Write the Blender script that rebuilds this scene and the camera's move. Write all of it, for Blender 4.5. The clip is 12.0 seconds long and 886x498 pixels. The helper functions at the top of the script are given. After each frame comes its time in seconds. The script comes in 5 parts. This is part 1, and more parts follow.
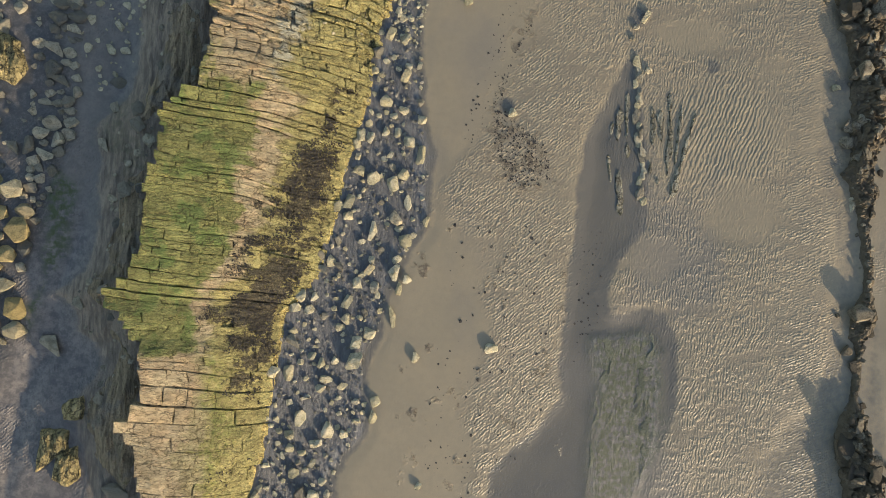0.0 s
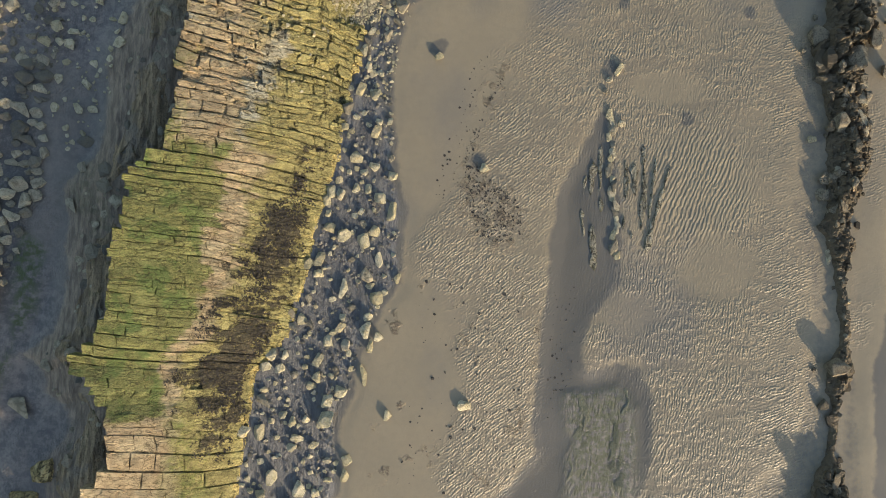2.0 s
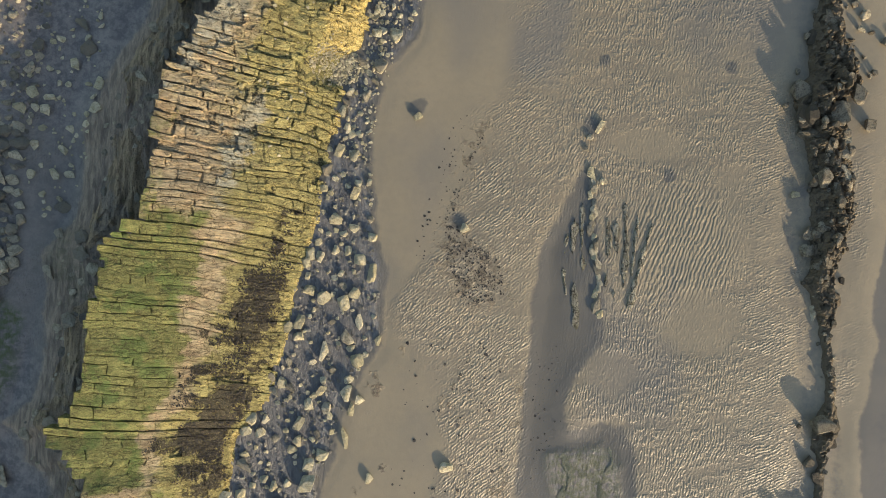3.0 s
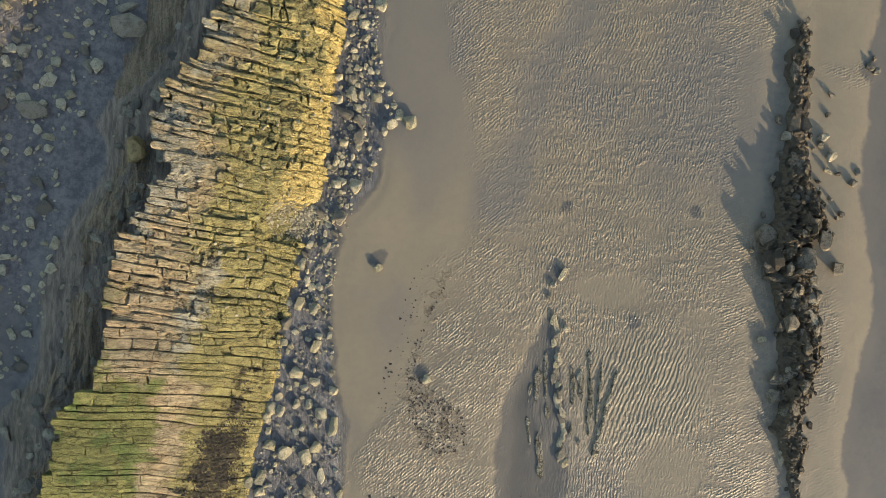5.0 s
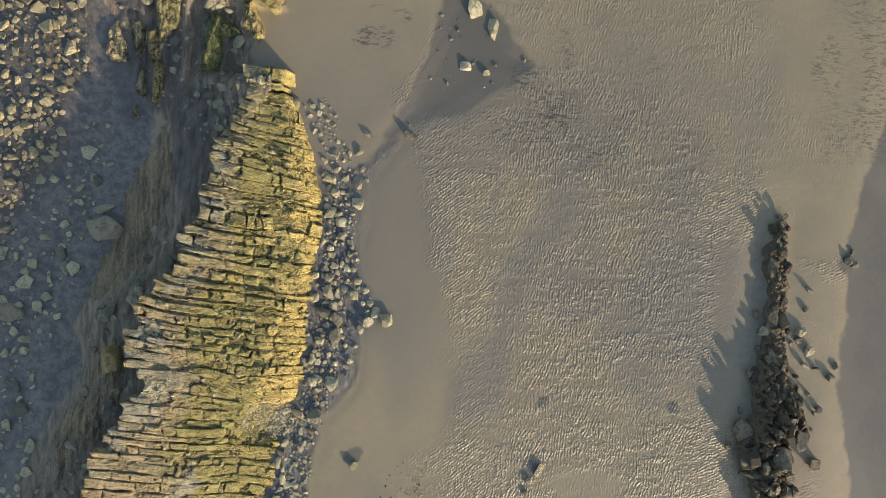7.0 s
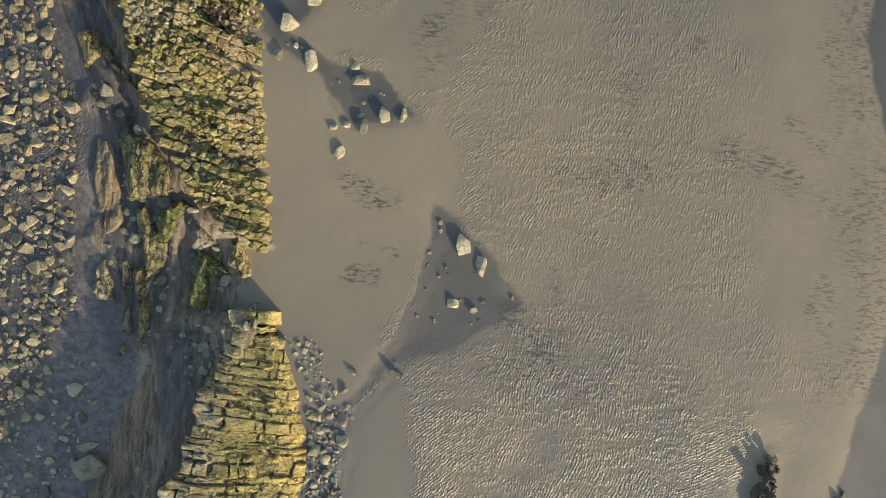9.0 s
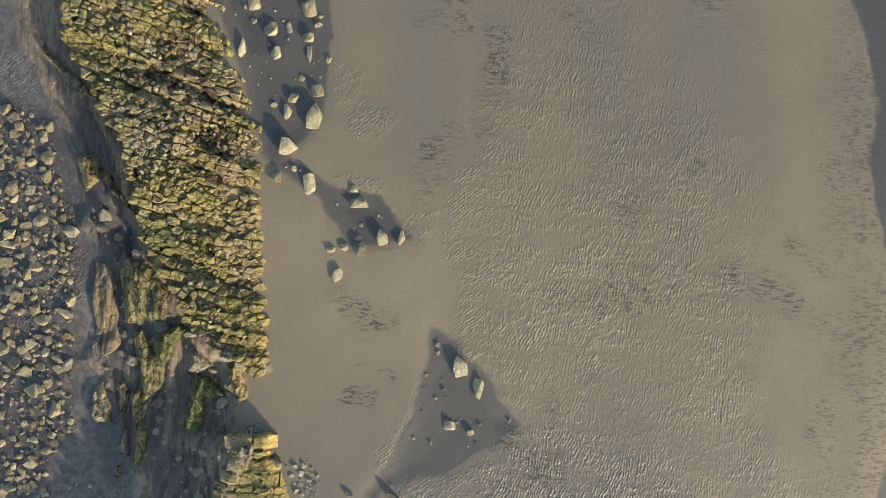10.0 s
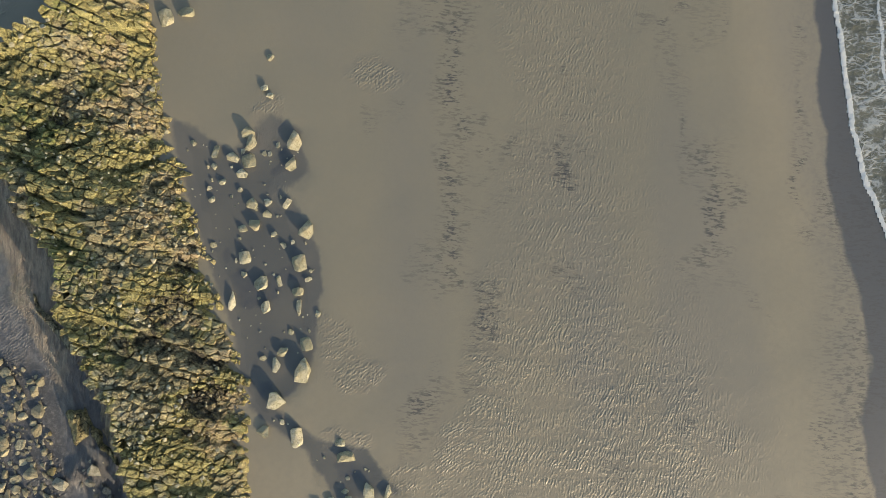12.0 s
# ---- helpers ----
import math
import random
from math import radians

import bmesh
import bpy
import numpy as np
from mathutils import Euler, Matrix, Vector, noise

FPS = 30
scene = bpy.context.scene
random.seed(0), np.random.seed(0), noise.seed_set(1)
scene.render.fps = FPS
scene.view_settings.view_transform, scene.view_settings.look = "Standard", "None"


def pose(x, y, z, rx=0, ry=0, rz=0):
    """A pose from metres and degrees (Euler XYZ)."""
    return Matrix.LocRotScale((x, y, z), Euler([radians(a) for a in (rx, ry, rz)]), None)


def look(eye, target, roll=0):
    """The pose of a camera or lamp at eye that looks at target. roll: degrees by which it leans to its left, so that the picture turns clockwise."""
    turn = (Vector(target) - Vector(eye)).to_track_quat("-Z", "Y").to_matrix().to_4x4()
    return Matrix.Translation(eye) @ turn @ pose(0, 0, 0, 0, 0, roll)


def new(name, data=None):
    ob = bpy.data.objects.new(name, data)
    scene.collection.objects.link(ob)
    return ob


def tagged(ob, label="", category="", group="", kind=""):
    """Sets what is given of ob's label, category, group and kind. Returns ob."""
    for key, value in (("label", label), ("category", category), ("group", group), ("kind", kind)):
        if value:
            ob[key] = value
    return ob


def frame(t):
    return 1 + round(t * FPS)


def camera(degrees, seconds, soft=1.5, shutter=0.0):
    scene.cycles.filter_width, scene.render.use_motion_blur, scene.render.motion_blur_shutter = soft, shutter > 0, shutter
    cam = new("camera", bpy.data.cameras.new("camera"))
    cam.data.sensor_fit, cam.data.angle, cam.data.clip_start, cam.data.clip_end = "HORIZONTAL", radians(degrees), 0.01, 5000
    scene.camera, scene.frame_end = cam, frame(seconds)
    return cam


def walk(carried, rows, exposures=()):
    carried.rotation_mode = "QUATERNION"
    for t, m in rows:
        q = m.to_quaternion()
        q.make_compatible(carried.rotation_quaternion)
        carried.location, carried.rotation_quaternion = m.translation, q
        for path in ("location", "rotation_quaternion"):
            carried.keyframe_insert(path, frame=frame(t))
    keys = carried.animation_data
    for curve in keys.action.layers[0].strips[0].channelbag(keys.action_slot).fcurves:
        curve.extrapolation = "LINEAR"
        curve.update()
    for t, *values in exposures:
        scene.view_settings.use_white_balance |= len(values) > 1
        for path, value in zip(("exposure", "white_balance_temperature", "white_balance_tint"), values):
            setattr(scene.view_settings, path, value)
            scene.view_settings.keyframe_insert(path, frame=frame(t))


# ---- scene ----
EXPOSURE, SKY_STRENGTH, SUN_STRENGTH = 1.06, 0.13, 3.1
cam = camera(70.0, 12.0, soft=0.8)
ROWS = [
    (0, 0.031, 0.323, 33.157, 0.142, -3.631, 2.224),
    (0.5, 0.431, 0.713, 33.143, 0.075, -3.613, 2.035),
    (1, 0.786, 1.322, 33.114, -0.005, -3.537, 2.097),
    (1.5, 1.108, 2.271, 33.067, 0.034, -3.593, 2.067),
    (2, 1.534, 3.525, 32.985, -0.090, -3.466, 1.948),
    (2.5, 2.012, 5.086, 32.898, -0.151, -3.416, 1.702),
    (4.5, 4.111, 12.693, 32.605, -0.252, -3.130, 0.945),
    (5, 4.553, 14.868, 32.570, -0.312, -3.116, 0.926),
    (5.5, 4.974, 17.275, 32.538, -0.255, -3.077, 0.933),
    (6, 5.296, 19.694, 32.541, -0.334, -3.013, 1.019),
    (6.5, 5.579, 22.411, 32.574, -0.271, -2.938, 1.086),
    (7, 5.749, 25.161, 32.584, -0.301, -2.887, 1.210),
    (9, 6.579, 37.501, 32.366, -0.235, -2.100, 2.157),
    (9.5, 6.747, 40.682, 32.354, -0.034, -1.732, 2.363),
    (10, 6.800, 43.695, 32.281, -0.003, -1.517, 2.511),
    (10.5, 6.890, 46.964, 32.249, 0.073, -1.273, 2.641),
    (11, 7.033, 50.112, 32.253, 0.042, -0.992, 2.821),
    (11.5, 7.149, 53.506, 32.274, 0.116, -0.834, 3.185),
    (12, 7.220, 56.754, 32.302, 0.109, -0.681, 3.354),
]
walk(cam, [(t, pose(x, y, z, rx, ry, rz)) for t, x, y, z, rx, ry, rz in ROWS], exposures=[(0, EXPOSURE - 0.04, 7050, 12.5), (7, EXPOSURE - 0.08, 7050, 12), (9, EXPOSURE - 0.08, 6950, 11), (12, EXPOSURE - 0.1, 6750, 9.5)])

# ---- world and sun: low sun from the south-east ----
SUN_ELEV, SUN_AZ = radians(12.5), Vector((0.62, -0.785, 0)).normalized()
world = bpy.data.worlds.new("sky")
scene.world = world
world.use_nodes = True
wn, wl = world.node_tree.nodes, world.node_tree.links
sky = wn.new("ShaderNodeTexSky")
sky.sky_type, sky.sun_disc, sky.sun_elevation = "NISHITA", False, SUN_ELEV
sky.sun_rotation = math.atan2(SUN_AZ.x, SUN_AZ.y)
wn["Background"].inputs["Strength"].default_value = SKY_STRENGTH
wl.new(sky.outputs[0], wn["Background"].inputs["Color"])
lamp = bpy.data.lights.new("sun", "SUN")
lamp.energy, lamp.angle, lamp.color = SUN_STRENGTH, radians(0.6), (1.0, 0.85, 0.64)
sun = new("sun", lamp)
sun.matrix_basis = look((SUN_AZ * 80 + Vector((0, 30, 80 * math.tan(SUN_ELEV))))[:], (0, 30, 0))

# ---- numeric noise and outlines ----
def hash2(ix, iy, seed):
    n = (ix.astype(np.int64) * 374761393 + iy.astype(np.int64) * 668265263 + seed * 1274126177) & 0x7FFFFFFF
    n = ((n ^ (n >> 13)) * 1103515245) & 0x7FFFFFFF
    return ((n ^ (n >> 16)) & 0xFFFF) / 65535.0


def vnoise(x, y, size, seed=0):
    """Smooth noise from 0 to 1 with lumps of that size."""
    x, y = np.asarray(x, float) / size, np.asarray(y, float) / size
    ix, iy = np.floor(x), np.floor(y)
    fx, fy = x - ix, y - iy
    fx, fy = fx * fx * (3 - 2 * fx), fy * fy * (3 - 2 * fy)
    a, b = hash2(ix, iy, seed), hash2(ix + 1, iy, seed)
    c, d = hash2(ix, iy + 1, seed), hash2(ix + 1, iy + 1, seed)
    return (a * (1 - fx) + b * fx) * (1 - fy) + (c * (1 - fx) + d * fx) * fy


def fbm(x, y, size, seed=0, octaves=4):
    total, weight, amount = 0, 0, 1.0
    for o in range(octaves):
        total = total + amount * vnoise(x, y, size / 2.03 ** o, seed + 17 * o)
        weight += amount
        amount *= 0.5
    return total / weight


def cells(x, y, size, seed=0):
    """Nearest distance, second distance and a random value for each cell of a broken pattern."""
    x, y = np.asarray(x, float) / size, np.asarray(y, float) / size
    ix, iy = np.floor(x), np.floor(y)
    d1, d2, value = np.full(x.shape, 9.0), np.full(x.shape, 9.0), np.zeros(x.shape)
    for i in (-1, 0, 1):
        for j in (-1, 0, 1):
            cx, cy = ix + i, iy + j
            d = np.hypot(cx + 0.1 + 0.8 * hash2(cx, cy, seed) - x, cy + 0.1 + 0.8 * hash2(cx, cy, seed + 5) - y)
            near = d < d1
            d2 = np.where(near, d1, np.minimum(d2, d))
            value = np.where(near, hash2(cx, cy, seed + 9), value)
            d1 = np.where(near, d, d1)
    return d1, d2, value


def step(a, b, x):
    t = np.clip((np.asarray(x, float) - a) / (b - a), 0, 1)
    return t * t * (3 - 2 * t)


def inside(poly, x, y):
    """Signed distance to an outline, positive inside; -12 far from it."""
    x, y = np.asarray(x, float), np.asarray(y, float)
    px, py = [p[0] for p in poly], [p[1] for p in poly]
    close = (x > min(px) - 12) & (x < max(px) + 12) & (y > min(py) - 12) & (y < max(py) + 12)
    out = np.full(x.shape, -12.0)
    x, y = x[close], y[close]
    best, odd = np.full(x.shape, 1e9), np.zeros(x.shape, bool)
    for (ax, ay), (bx, by) in zip(poly, poly[1:] + poly[:1]):
        ex, ey = bx - ax, by - ay
        k = np.clip(((x - ax) * ex + (y - ay) * ey) / (ex * ex + ey * ey + 1e-9), 0, 1)
        best = np.minimum(best, (x - ax - k * ex) ** 2 + (y - ay - k * ey) ** 2)
        if ay != by:
            odd ^= ((ay > y) != (by > y)) & (x < ex * (y - ay) / (by - ay) + ax)
    best = np.sqrt(best)
    out[close] = np.where(odd, best, -best)
    return out


def to_line(line, x, y):
    """Distance to an open line, and how far along it, from 0 to 1."""
    x, y = np.asarray(x, float), np.asarray(y, float)
    best, along = np.full(x.shape, 1e9), np.zeros(x.shape)
    for i, ((ax, ay), (bx, by)) in enumerate(zip(line, line[1:])):
        ex, ey = bx - ax, by - ay
        k = np.clip(((x - ax) * ex + (y - ay) * ey) / (ex * ex + ey * ey + 1e-9), 0, 1)
        d = np.hypot(x - ax - k * ex, y - ay - k * ey)
        along = np.where(d < best, (i + k) / (len(line) - 1), along)
        best = np.minimum(best, d)
    return best, along


SORTED = {}


def across(line, y):
    """x of a line that runs north, at y."""
    key = id(line)
    if key not in SORTED:
        s = np.array(sorted((b, a) for a, b in line), float)
        SORTED[key] = (s[:, 0].copy(), s[:, 1].copy(), line)
    return np.interp(y, *SORTED[key][:2])


# ---- the plan, in metres: x to the east, y to the north ----
A_WEST = [(-11.6, -17), (-12.0, -11.9), (-12.7, -9.7), (-12.9, -8.4), (-12.1, -6.8), (-12.2, -5.0), (-13.0, -4.4), (-13.2, -3.2), (-14.0, -2.5),
          (-12.7, -1.3), (-12.1, 1.4), (-12.2, 2.6), (-11.5, 4.3), (-11.7, 6.2), (-10.3, 7.7), (-9.8, 9.3), (-9.8, 12.4),
          (-9.1, 14.5), (-8.2, 16.6), (-7.1, 18.3), (-7.6, 20.8), (-6.8, 22.4), (-5.3, 24.6), (-4.8, 26.0), (-3.9, 29.0), (-3.7, 30.6), (-3.3, 31.8), (-2.6, 32.8)]
A_EAST = [(-8.2, -17), (-7.5, -12.9), (-6.7, -10.4), (-6.6, -8.4), (-6.2, -5.4), (-6.0, -3.3), (-4.4, -1.5), (-3.7, 1.2), (-3.2, 3.9), (-2.1, 7.8),
          (-1.4, 11.1), (-0.9, 14.0), (-0.2, 16.7), (0.2, 18.7), (0.6, 22.2), (1.0, 25.5), (1.0, 27.0), (0.7, 29.8), (0.2, 31.2), (-0.6, 32.8)]
B_WEST = [(-1.9, 37.1), (-4.4, 39.5), (-5.7, 41.9), (-6.8, 44.3), (-7.1, 45.9), (-7.7, 48.2), (-8.8, 50.3), (-10.2, 52.6),
          (-10.2, 54.8), (-11.6, 56.8), (-13.0, 58.8), (-15.5, 60.2), (-16.5, 64.5), (-13.5, 65.8), (-11.5, 67.2), (-10.6, 69), (-10.4, 76)]
B_EAST = [(-1.0, 37.1), (-1.2, 39.4), (-1.5, 42.3), (-1.7, 46.3), (-1.8, 49.1), (-2.6, 51.6), (-3.5, 53.6), (-4.5, 56.4), (-5.5, 59.0),
          (-6.6, 62.1), (-7.2, 65.0), (-7.8, 67.5), (-8.4, 69.2), (-9.2, 76)]
RIB_POOL = [(12.0, 11.0), (11.0, 9.1), (9.7, 6.9), (9.2, 4.1), (9.0, 1.1), (8.8, -1.6), (8.9, -5.3), (9.0, -7.1), (7.8, -8.6), (6.1, -10.2), (5.2, -11.4),
            (5.0, -20), (14.3, -20), (13.8, -11.9), (14.4, -9.4), (15.4, -6.9), (15.1, -3.9), (14.3, -2.4), (13.2, -2.3), (11.5, -2.6), (11.3, -1.6),
            (12.1, 0.9), (13.0, 2.2), (13.2, 4.3), (12.8, 8.3)]
DEEP_POOL = [(10.4, -4.0), (13.5, -2.7), (14.8, -4.5), (14.7, -8.8), (13.6, -12.5), (12.6, -18), (10.0, -18), (10.3, -8.9)]
EDGE_POOL = [(0.9, 28.6), (3.1, 29.3), (4.9, 30.6), (3.4, 28.2), (2.9, 25.9), (3.3, 23.2), (4.8, 21.8), (3.5, 20.6), (2.7, 17.9), (1.2, 16.1), (0.7, 13.5), (0.8, 11.1),
             (0.9, 8.3), (1.4, 5.3), (1.1, 1.7), (0.5, 0.5), (-0.5, -2.6), (-1.5, -5.6), (-1.5, -9.2), (-2.9, -11.9), (-4.0, -18), (-8.0, -18), (-7.0, -9),
             (-6.6, -4.5), (-4.2, 0.6), (-2.6, 7.5), (-1.6, 12.9), (-0.2, 17.3), (0.4, 24.6)]
# wet moat by the ridge; its west edge traces the ridge's cast shadow
RIDGE_POOL_SHADE = [(24.8, 27.7), (23.7, 25.9), (23.3, 22.3), (22.9, 19.5), (22.6, 15.6), (22.3, 11.4), (22.4, 6.9), (23.2, 3.2), (23.6, 0.0), (23.4, -4.0), (22.6, -7.0),
              (19.5, -10.2), (18.3, -18.0), (27.3, -18), (27.0, -6.7), (25.9, -0.4), (25.2, 5.8), (25.2, 13.2), (25.2, 19.3)]
COVE = [(-2.8, 16.4), (-1.9, 17.3), (-0.2, 17.0), (0.4, 16.1), (-0.2, 15.2), (-1.9, 14.9), (-2.7, 15.5)]
EAST_WET = [(29.2, 26.0), (29.4, 23.3), (28.8, 20.3), (29.2, 16.6), (29.6, 13.0), (28.4, 5), (27.5, -2), (28, -20), (60, -20), (60, 46), (36, 42), (32.5, 36), (30.2, 30)]
# murky pool; the outline's spikes are boulder shadows, coloured in as wet floor
BOULDER_POOL_SHADOWS = [(-6.5, 62.6), (-3.5, 61.1), (-1.6, 63.3), (-0.1, 62.5), (0.3, 60.5), (-0.8, 59.3), (0.8, 57.6), (1.2, 55.6), (1.3, 53.0), (1.3, 50.7),
                (0.4, 49.2), (-0.7, 48.3), (1.7, 46.7), (4.0, 46.2), (5.9, 44.3), (3.0, 43.8), (1.2, 46.1), (-1.9, 48.2), (-2.6, 51.6), (-4.2, 55.0), (-6.0, 60.1)]
WEDGE_POOL = [(7.3, 39.5), (10.0, 37.8), (11.2, 35.8), (12.2, 34.7), (10.1, 33.7), (8.2, 32.2), (6.7, 31.6), (4.4, 30.9), (5.2, 32.7), (6.6, 35.4)]
DARK_PATCH = [(13.8, 27.3), (12.6, 25.2), (11.5, 21.3), (10.3, 19.0), (8.6, 16.8), (9.7, 19.5), (10.5, 23.4), (11.7, 26.1)]
CHANNEL = [(-15.0, 12.6), (-12.7, 11.9), (-13.4, 9.2), (-14.1, 5.4), (-15.4, 1.6), (-16.4, -1.9), (-16.5, -6.0), (-18.3, -8.3), (-19.3, -18),
           (-20.9, -18), (-20.0, -7.8), (-18.5, -3.7), (-17.3, 1.5), (-16.7, 6.7), (-15.5, 10.2)]
CHANNEL_NORTH = [(-12.3, 31.6), (-9.2, 31.1), (-9.4, 28.8), (-10.5, 24.8), (-11.5, 21.9), (-12.9, 17.6), (-13.1, 12.7), (-14.1, 7.0),
                 (-16.5, 8), (-17.3, 14), (-17.6, 22), (-15, 28)]
# gully below the scarp: wet ground with the scarp's shade painted in
WET_SHADED_GULLY = [(-11.2, 51), (-9.4, 50.5), (-8.3, 45.5), (-7.2, 42.8), (-5.6, 40.2), (-5.4, 38.6), (-7.5, 36.6), (-9.6, 35.5), (-10.6, 39.5), (-10.8, 45)]
RIB_FLOOR = [(11.0, 9.5), (10.8, 4.0), (13.2, 3.2), (15.0, 3.4), (16.0, 8.6), (14.2, 9.5), (12.6, 11.0)]
FIELD_WEST = [(-22, 12), (-16.2, 12), (-15.5, 20), (-14.4, 26), (-20, 26)]
SOUTH_WET = [(-18.4, -5.6), (-13.6, -5.0), (-12.9, -16.0), (-18.6, -16.0)]
MID_WET = [(-8.9, 31.0), (-10.3, 33.6), (-10.2, 36.6), (-7.0, 36.4), (-5.3, 36.6), (-5.5, 33.6), (-4.2, 33.8), (-3.6, 35.3), (-2.8, 34.8), (-3.2, 32.8), (-4.4, 31.0), (-4.9, 28.0), (-6.0, 26.5), (-7.0, 31.6)]
GREEN_WEST = [(-17.6, 3.8), (-16.8, 2.9), (-17.3, -0.2), (-17.9, -3.1), (-18.7, -4.6), (-19.0, -3.7), (-17.9, 0.0)]
WEED_SAND = [(6.4, 13.4), (5.3, 10.9), (4.4, 8.7), (4.5, 6.0), (5.5, 3.7), (8.0, 4.1), (7.7, 6.2), (6.3, 7.3), (5.1, 8.2), (5.6, 10.6), (6.7, 12.8)]
STONES_WEST = [(-20, 26), (-14.2, 26.5), (-12.2, 29.5), (-11.6, 32.0), (-10.6, 33.8), (-10.8, 43.6), (-12.1, 49.2), (-14, 50), (-20, 50)]
STONES_SOUTH_WEST = [(-17.3, 12), (-17.0, 8), (-17.4, 4), (-18.6, 0), (-19.4, -4), (-21, -9), (-26, -9), (-26, 14)]
MID_ROCK = [(-10.7, 44.1), (-9.0, 42.8), (-10.2, 37.3), (-7.8, 31.7), (-4.3, 29.6), (-2.4, 33), (-2.2, 36.5), (-6.2, 40.9), (-9.1, 46)]
SHORE = [(33.5, 20), (36, 40), (35, 50), (33.0, 54.8), (30.6, 58.5), (29.3, 61.4), (28.4, 64.3), (27.8, 67.2), (27.2, 69.8), (26.8, 72.2), (25.5, 80), (20, 120)]
DARK_SAND = [(26.0, 80), (26.1, 72.1), (26.5, 66.5), (27.2, 62.1), (27.9, 58.6), (29.2, 55.8), (29.9, 52.3), (29.5, 49.3), (30.5, 45.2), (33, 38), (45, 38), (45, 80)]
STREAKS = [[(18.2, 69.0), (18.9, 66.1), (19.5, 64.6), (19.7, 61.1), (21.0, 60.6), (21.6, 57.7), (21.7, 56.2)], [(25.3, 69.5), (25.6, 66.0), (25.9, 63.3), (25.4, 61.0), (26.6, 59.2)],
           [(7.5, 68.3), (7.6, 65.4), (7.8, 62.5), (7.7, 60.1), (7.8, 58.1), (8.2, 55.7), (10.0, 54.7), (9.7, 50.6), (6.9, 48.6), (6.4, 46.9)],
           [(13.2, 66.6), (13.6, 64.3), (13.4, 62.2), (13.8, 60.5)], [(11.3, 34.0), (13.2, 32.3), (15.0, 30.6), (16.5, 31.0)], [(3.6, 37.6), (5.1, 37.2)], [(3.1, 36.1), (3.9, 36.3), (4.5, 35.9)],
           [(6.0, 48.2), (7.3, 48.2), (8.1, 49.2), (9.8, 50.1)], [(2.9, 40.8), (4.1, 40.1), (5.0, 40.0)], [(22.4, 43.0), (23.6, 42.8), (27.3, 41.2), (27.7, 40.3)], [(25.9, 44.7), (29.1, 42.4), (29.8, 47.9)]]
RIDGE = [(26.0, -17), (25.8, -11.6), (25.0, -8.5), (25.3, -4.2), (25.4, -2.0), (25.7, -0.4), (25.3, 3), (25.0, 6.0), (25.6, 9.0), (25.5, 11.4), (24.5, 15.0),
         (25.6, 16.5), (25.1, 18.4), (25.1, 20.4), (25.2, 22.9), (25.1, 24.9), (25.4, 27.1)]
SEA_LEVEL = -0.55
# where the ripples begin, by y and x; smooth and rippled spots beside that line: x, y, half-widths
RIPPLE_EDGE = ([-17, -12.7, -8.0, -5.5, -1.0, 1.8, 3.4, 6.7, 9.0, 13.4, 16.8, 25.6, 30.6, 33.0, 35.0, 39.0, 42.0, 44.0, 47.0, 49.0, 57.0, 67.0],
               [3.6, 3.4, 4.2, 4.6, 4.0, 3.0, 2.2, 4.4, 4.6, 6.2, 7.2, 7.0, 6.0, 4.6, 6.4, 8.2, 8.6, 6.4, 7.0, 9.6, 9.8, 9.6])
SCOURS = [(3.0, 14.2, 0.6), (5.2, 8.3, 0.6), (16.5, 11.1, 0.5), (19.8, 16.9, 0.5), (12.9, 17.1, 0.4), (23.9, 10.4, 0.6), (12.3, 13.6, 0.7), (29.2, 24.8, 0.8)]
SMOOTH = [(15.4, 12.6, 2.4, 1.0), (18.4, 3.0, 2.6, 2.0), (23.0, 22.0, 1.6, 5.5), (13.6, 0.4, 1.8, 1.4)]
RIPPLED = [(2.3, 52.0, 0.9, 1.6), (3.4, 50.0, 1.3, 0.9), (-1.8, 62.9, 0.9, 1.7), (3.4, 65.6, 1.6, 0.8), (2.4, 41.2, 0.6, 0.7), (3.0, 46.6, 1.4, 0.7),
           (-1.2, 60.2, 0.8, 1.4), (1.4, 3.0, 0.8, 0.9), (6.2, 44.8, 1.2, 1.2), (27.0, 9.6, 0.7, 3.0), (26.4, 0.6, 0.8, 1.6), (27.8, 24.4, 1.6, 0.9), (22.4, 47.8, 1.3, 1.2)]


def ledge_a(x, y):
    """Share of the way from the scarp to the foot, the top's height, and the width."""
    west, east = across(A_WEST, y), across(A_EAST, y)
    u = (x - west) / (east - west)
    rim = np.interp(y, [-17, 20, 26, 30, 33], [2.3, 2.35, 1.85, 1.45, 0.6])
    brow = 0.4 * step(0.5, 0.85, u) * step(1.04, 0.9, u) * step(13, 18, y)
    cove = 0.55 * step(-0.1, 0.5, inside(COVE, x, y))
    return u, rim + (-0.5 - rim) * np.clip(u, -0.1, 1.1) + 0.35 * np.sin(np.clip(u, 0, 1) * math.pi) - cove + brow + 0.22 * (vnoise(x * 0.3, y + 0.16 * x, 1.3, 113) - 0.5) * step(0.02, 0.2, u) * step(6, 12, y), east - west


def gully_b(x, y):
    """Narrow troughs between the beds, from 0 to 1: they slant down to the south-east, further north to the south-west."""
    g = np.where(y + 0.3 * x < 57, y + 0.36 * x, y - 0.55 * x + 7)
    return step(0.36, 0.2, vnoise(0.16 * x, g + 0.4 * (vnoise(x, y, 1.3, 114) - 0.5), 0.6, 112))


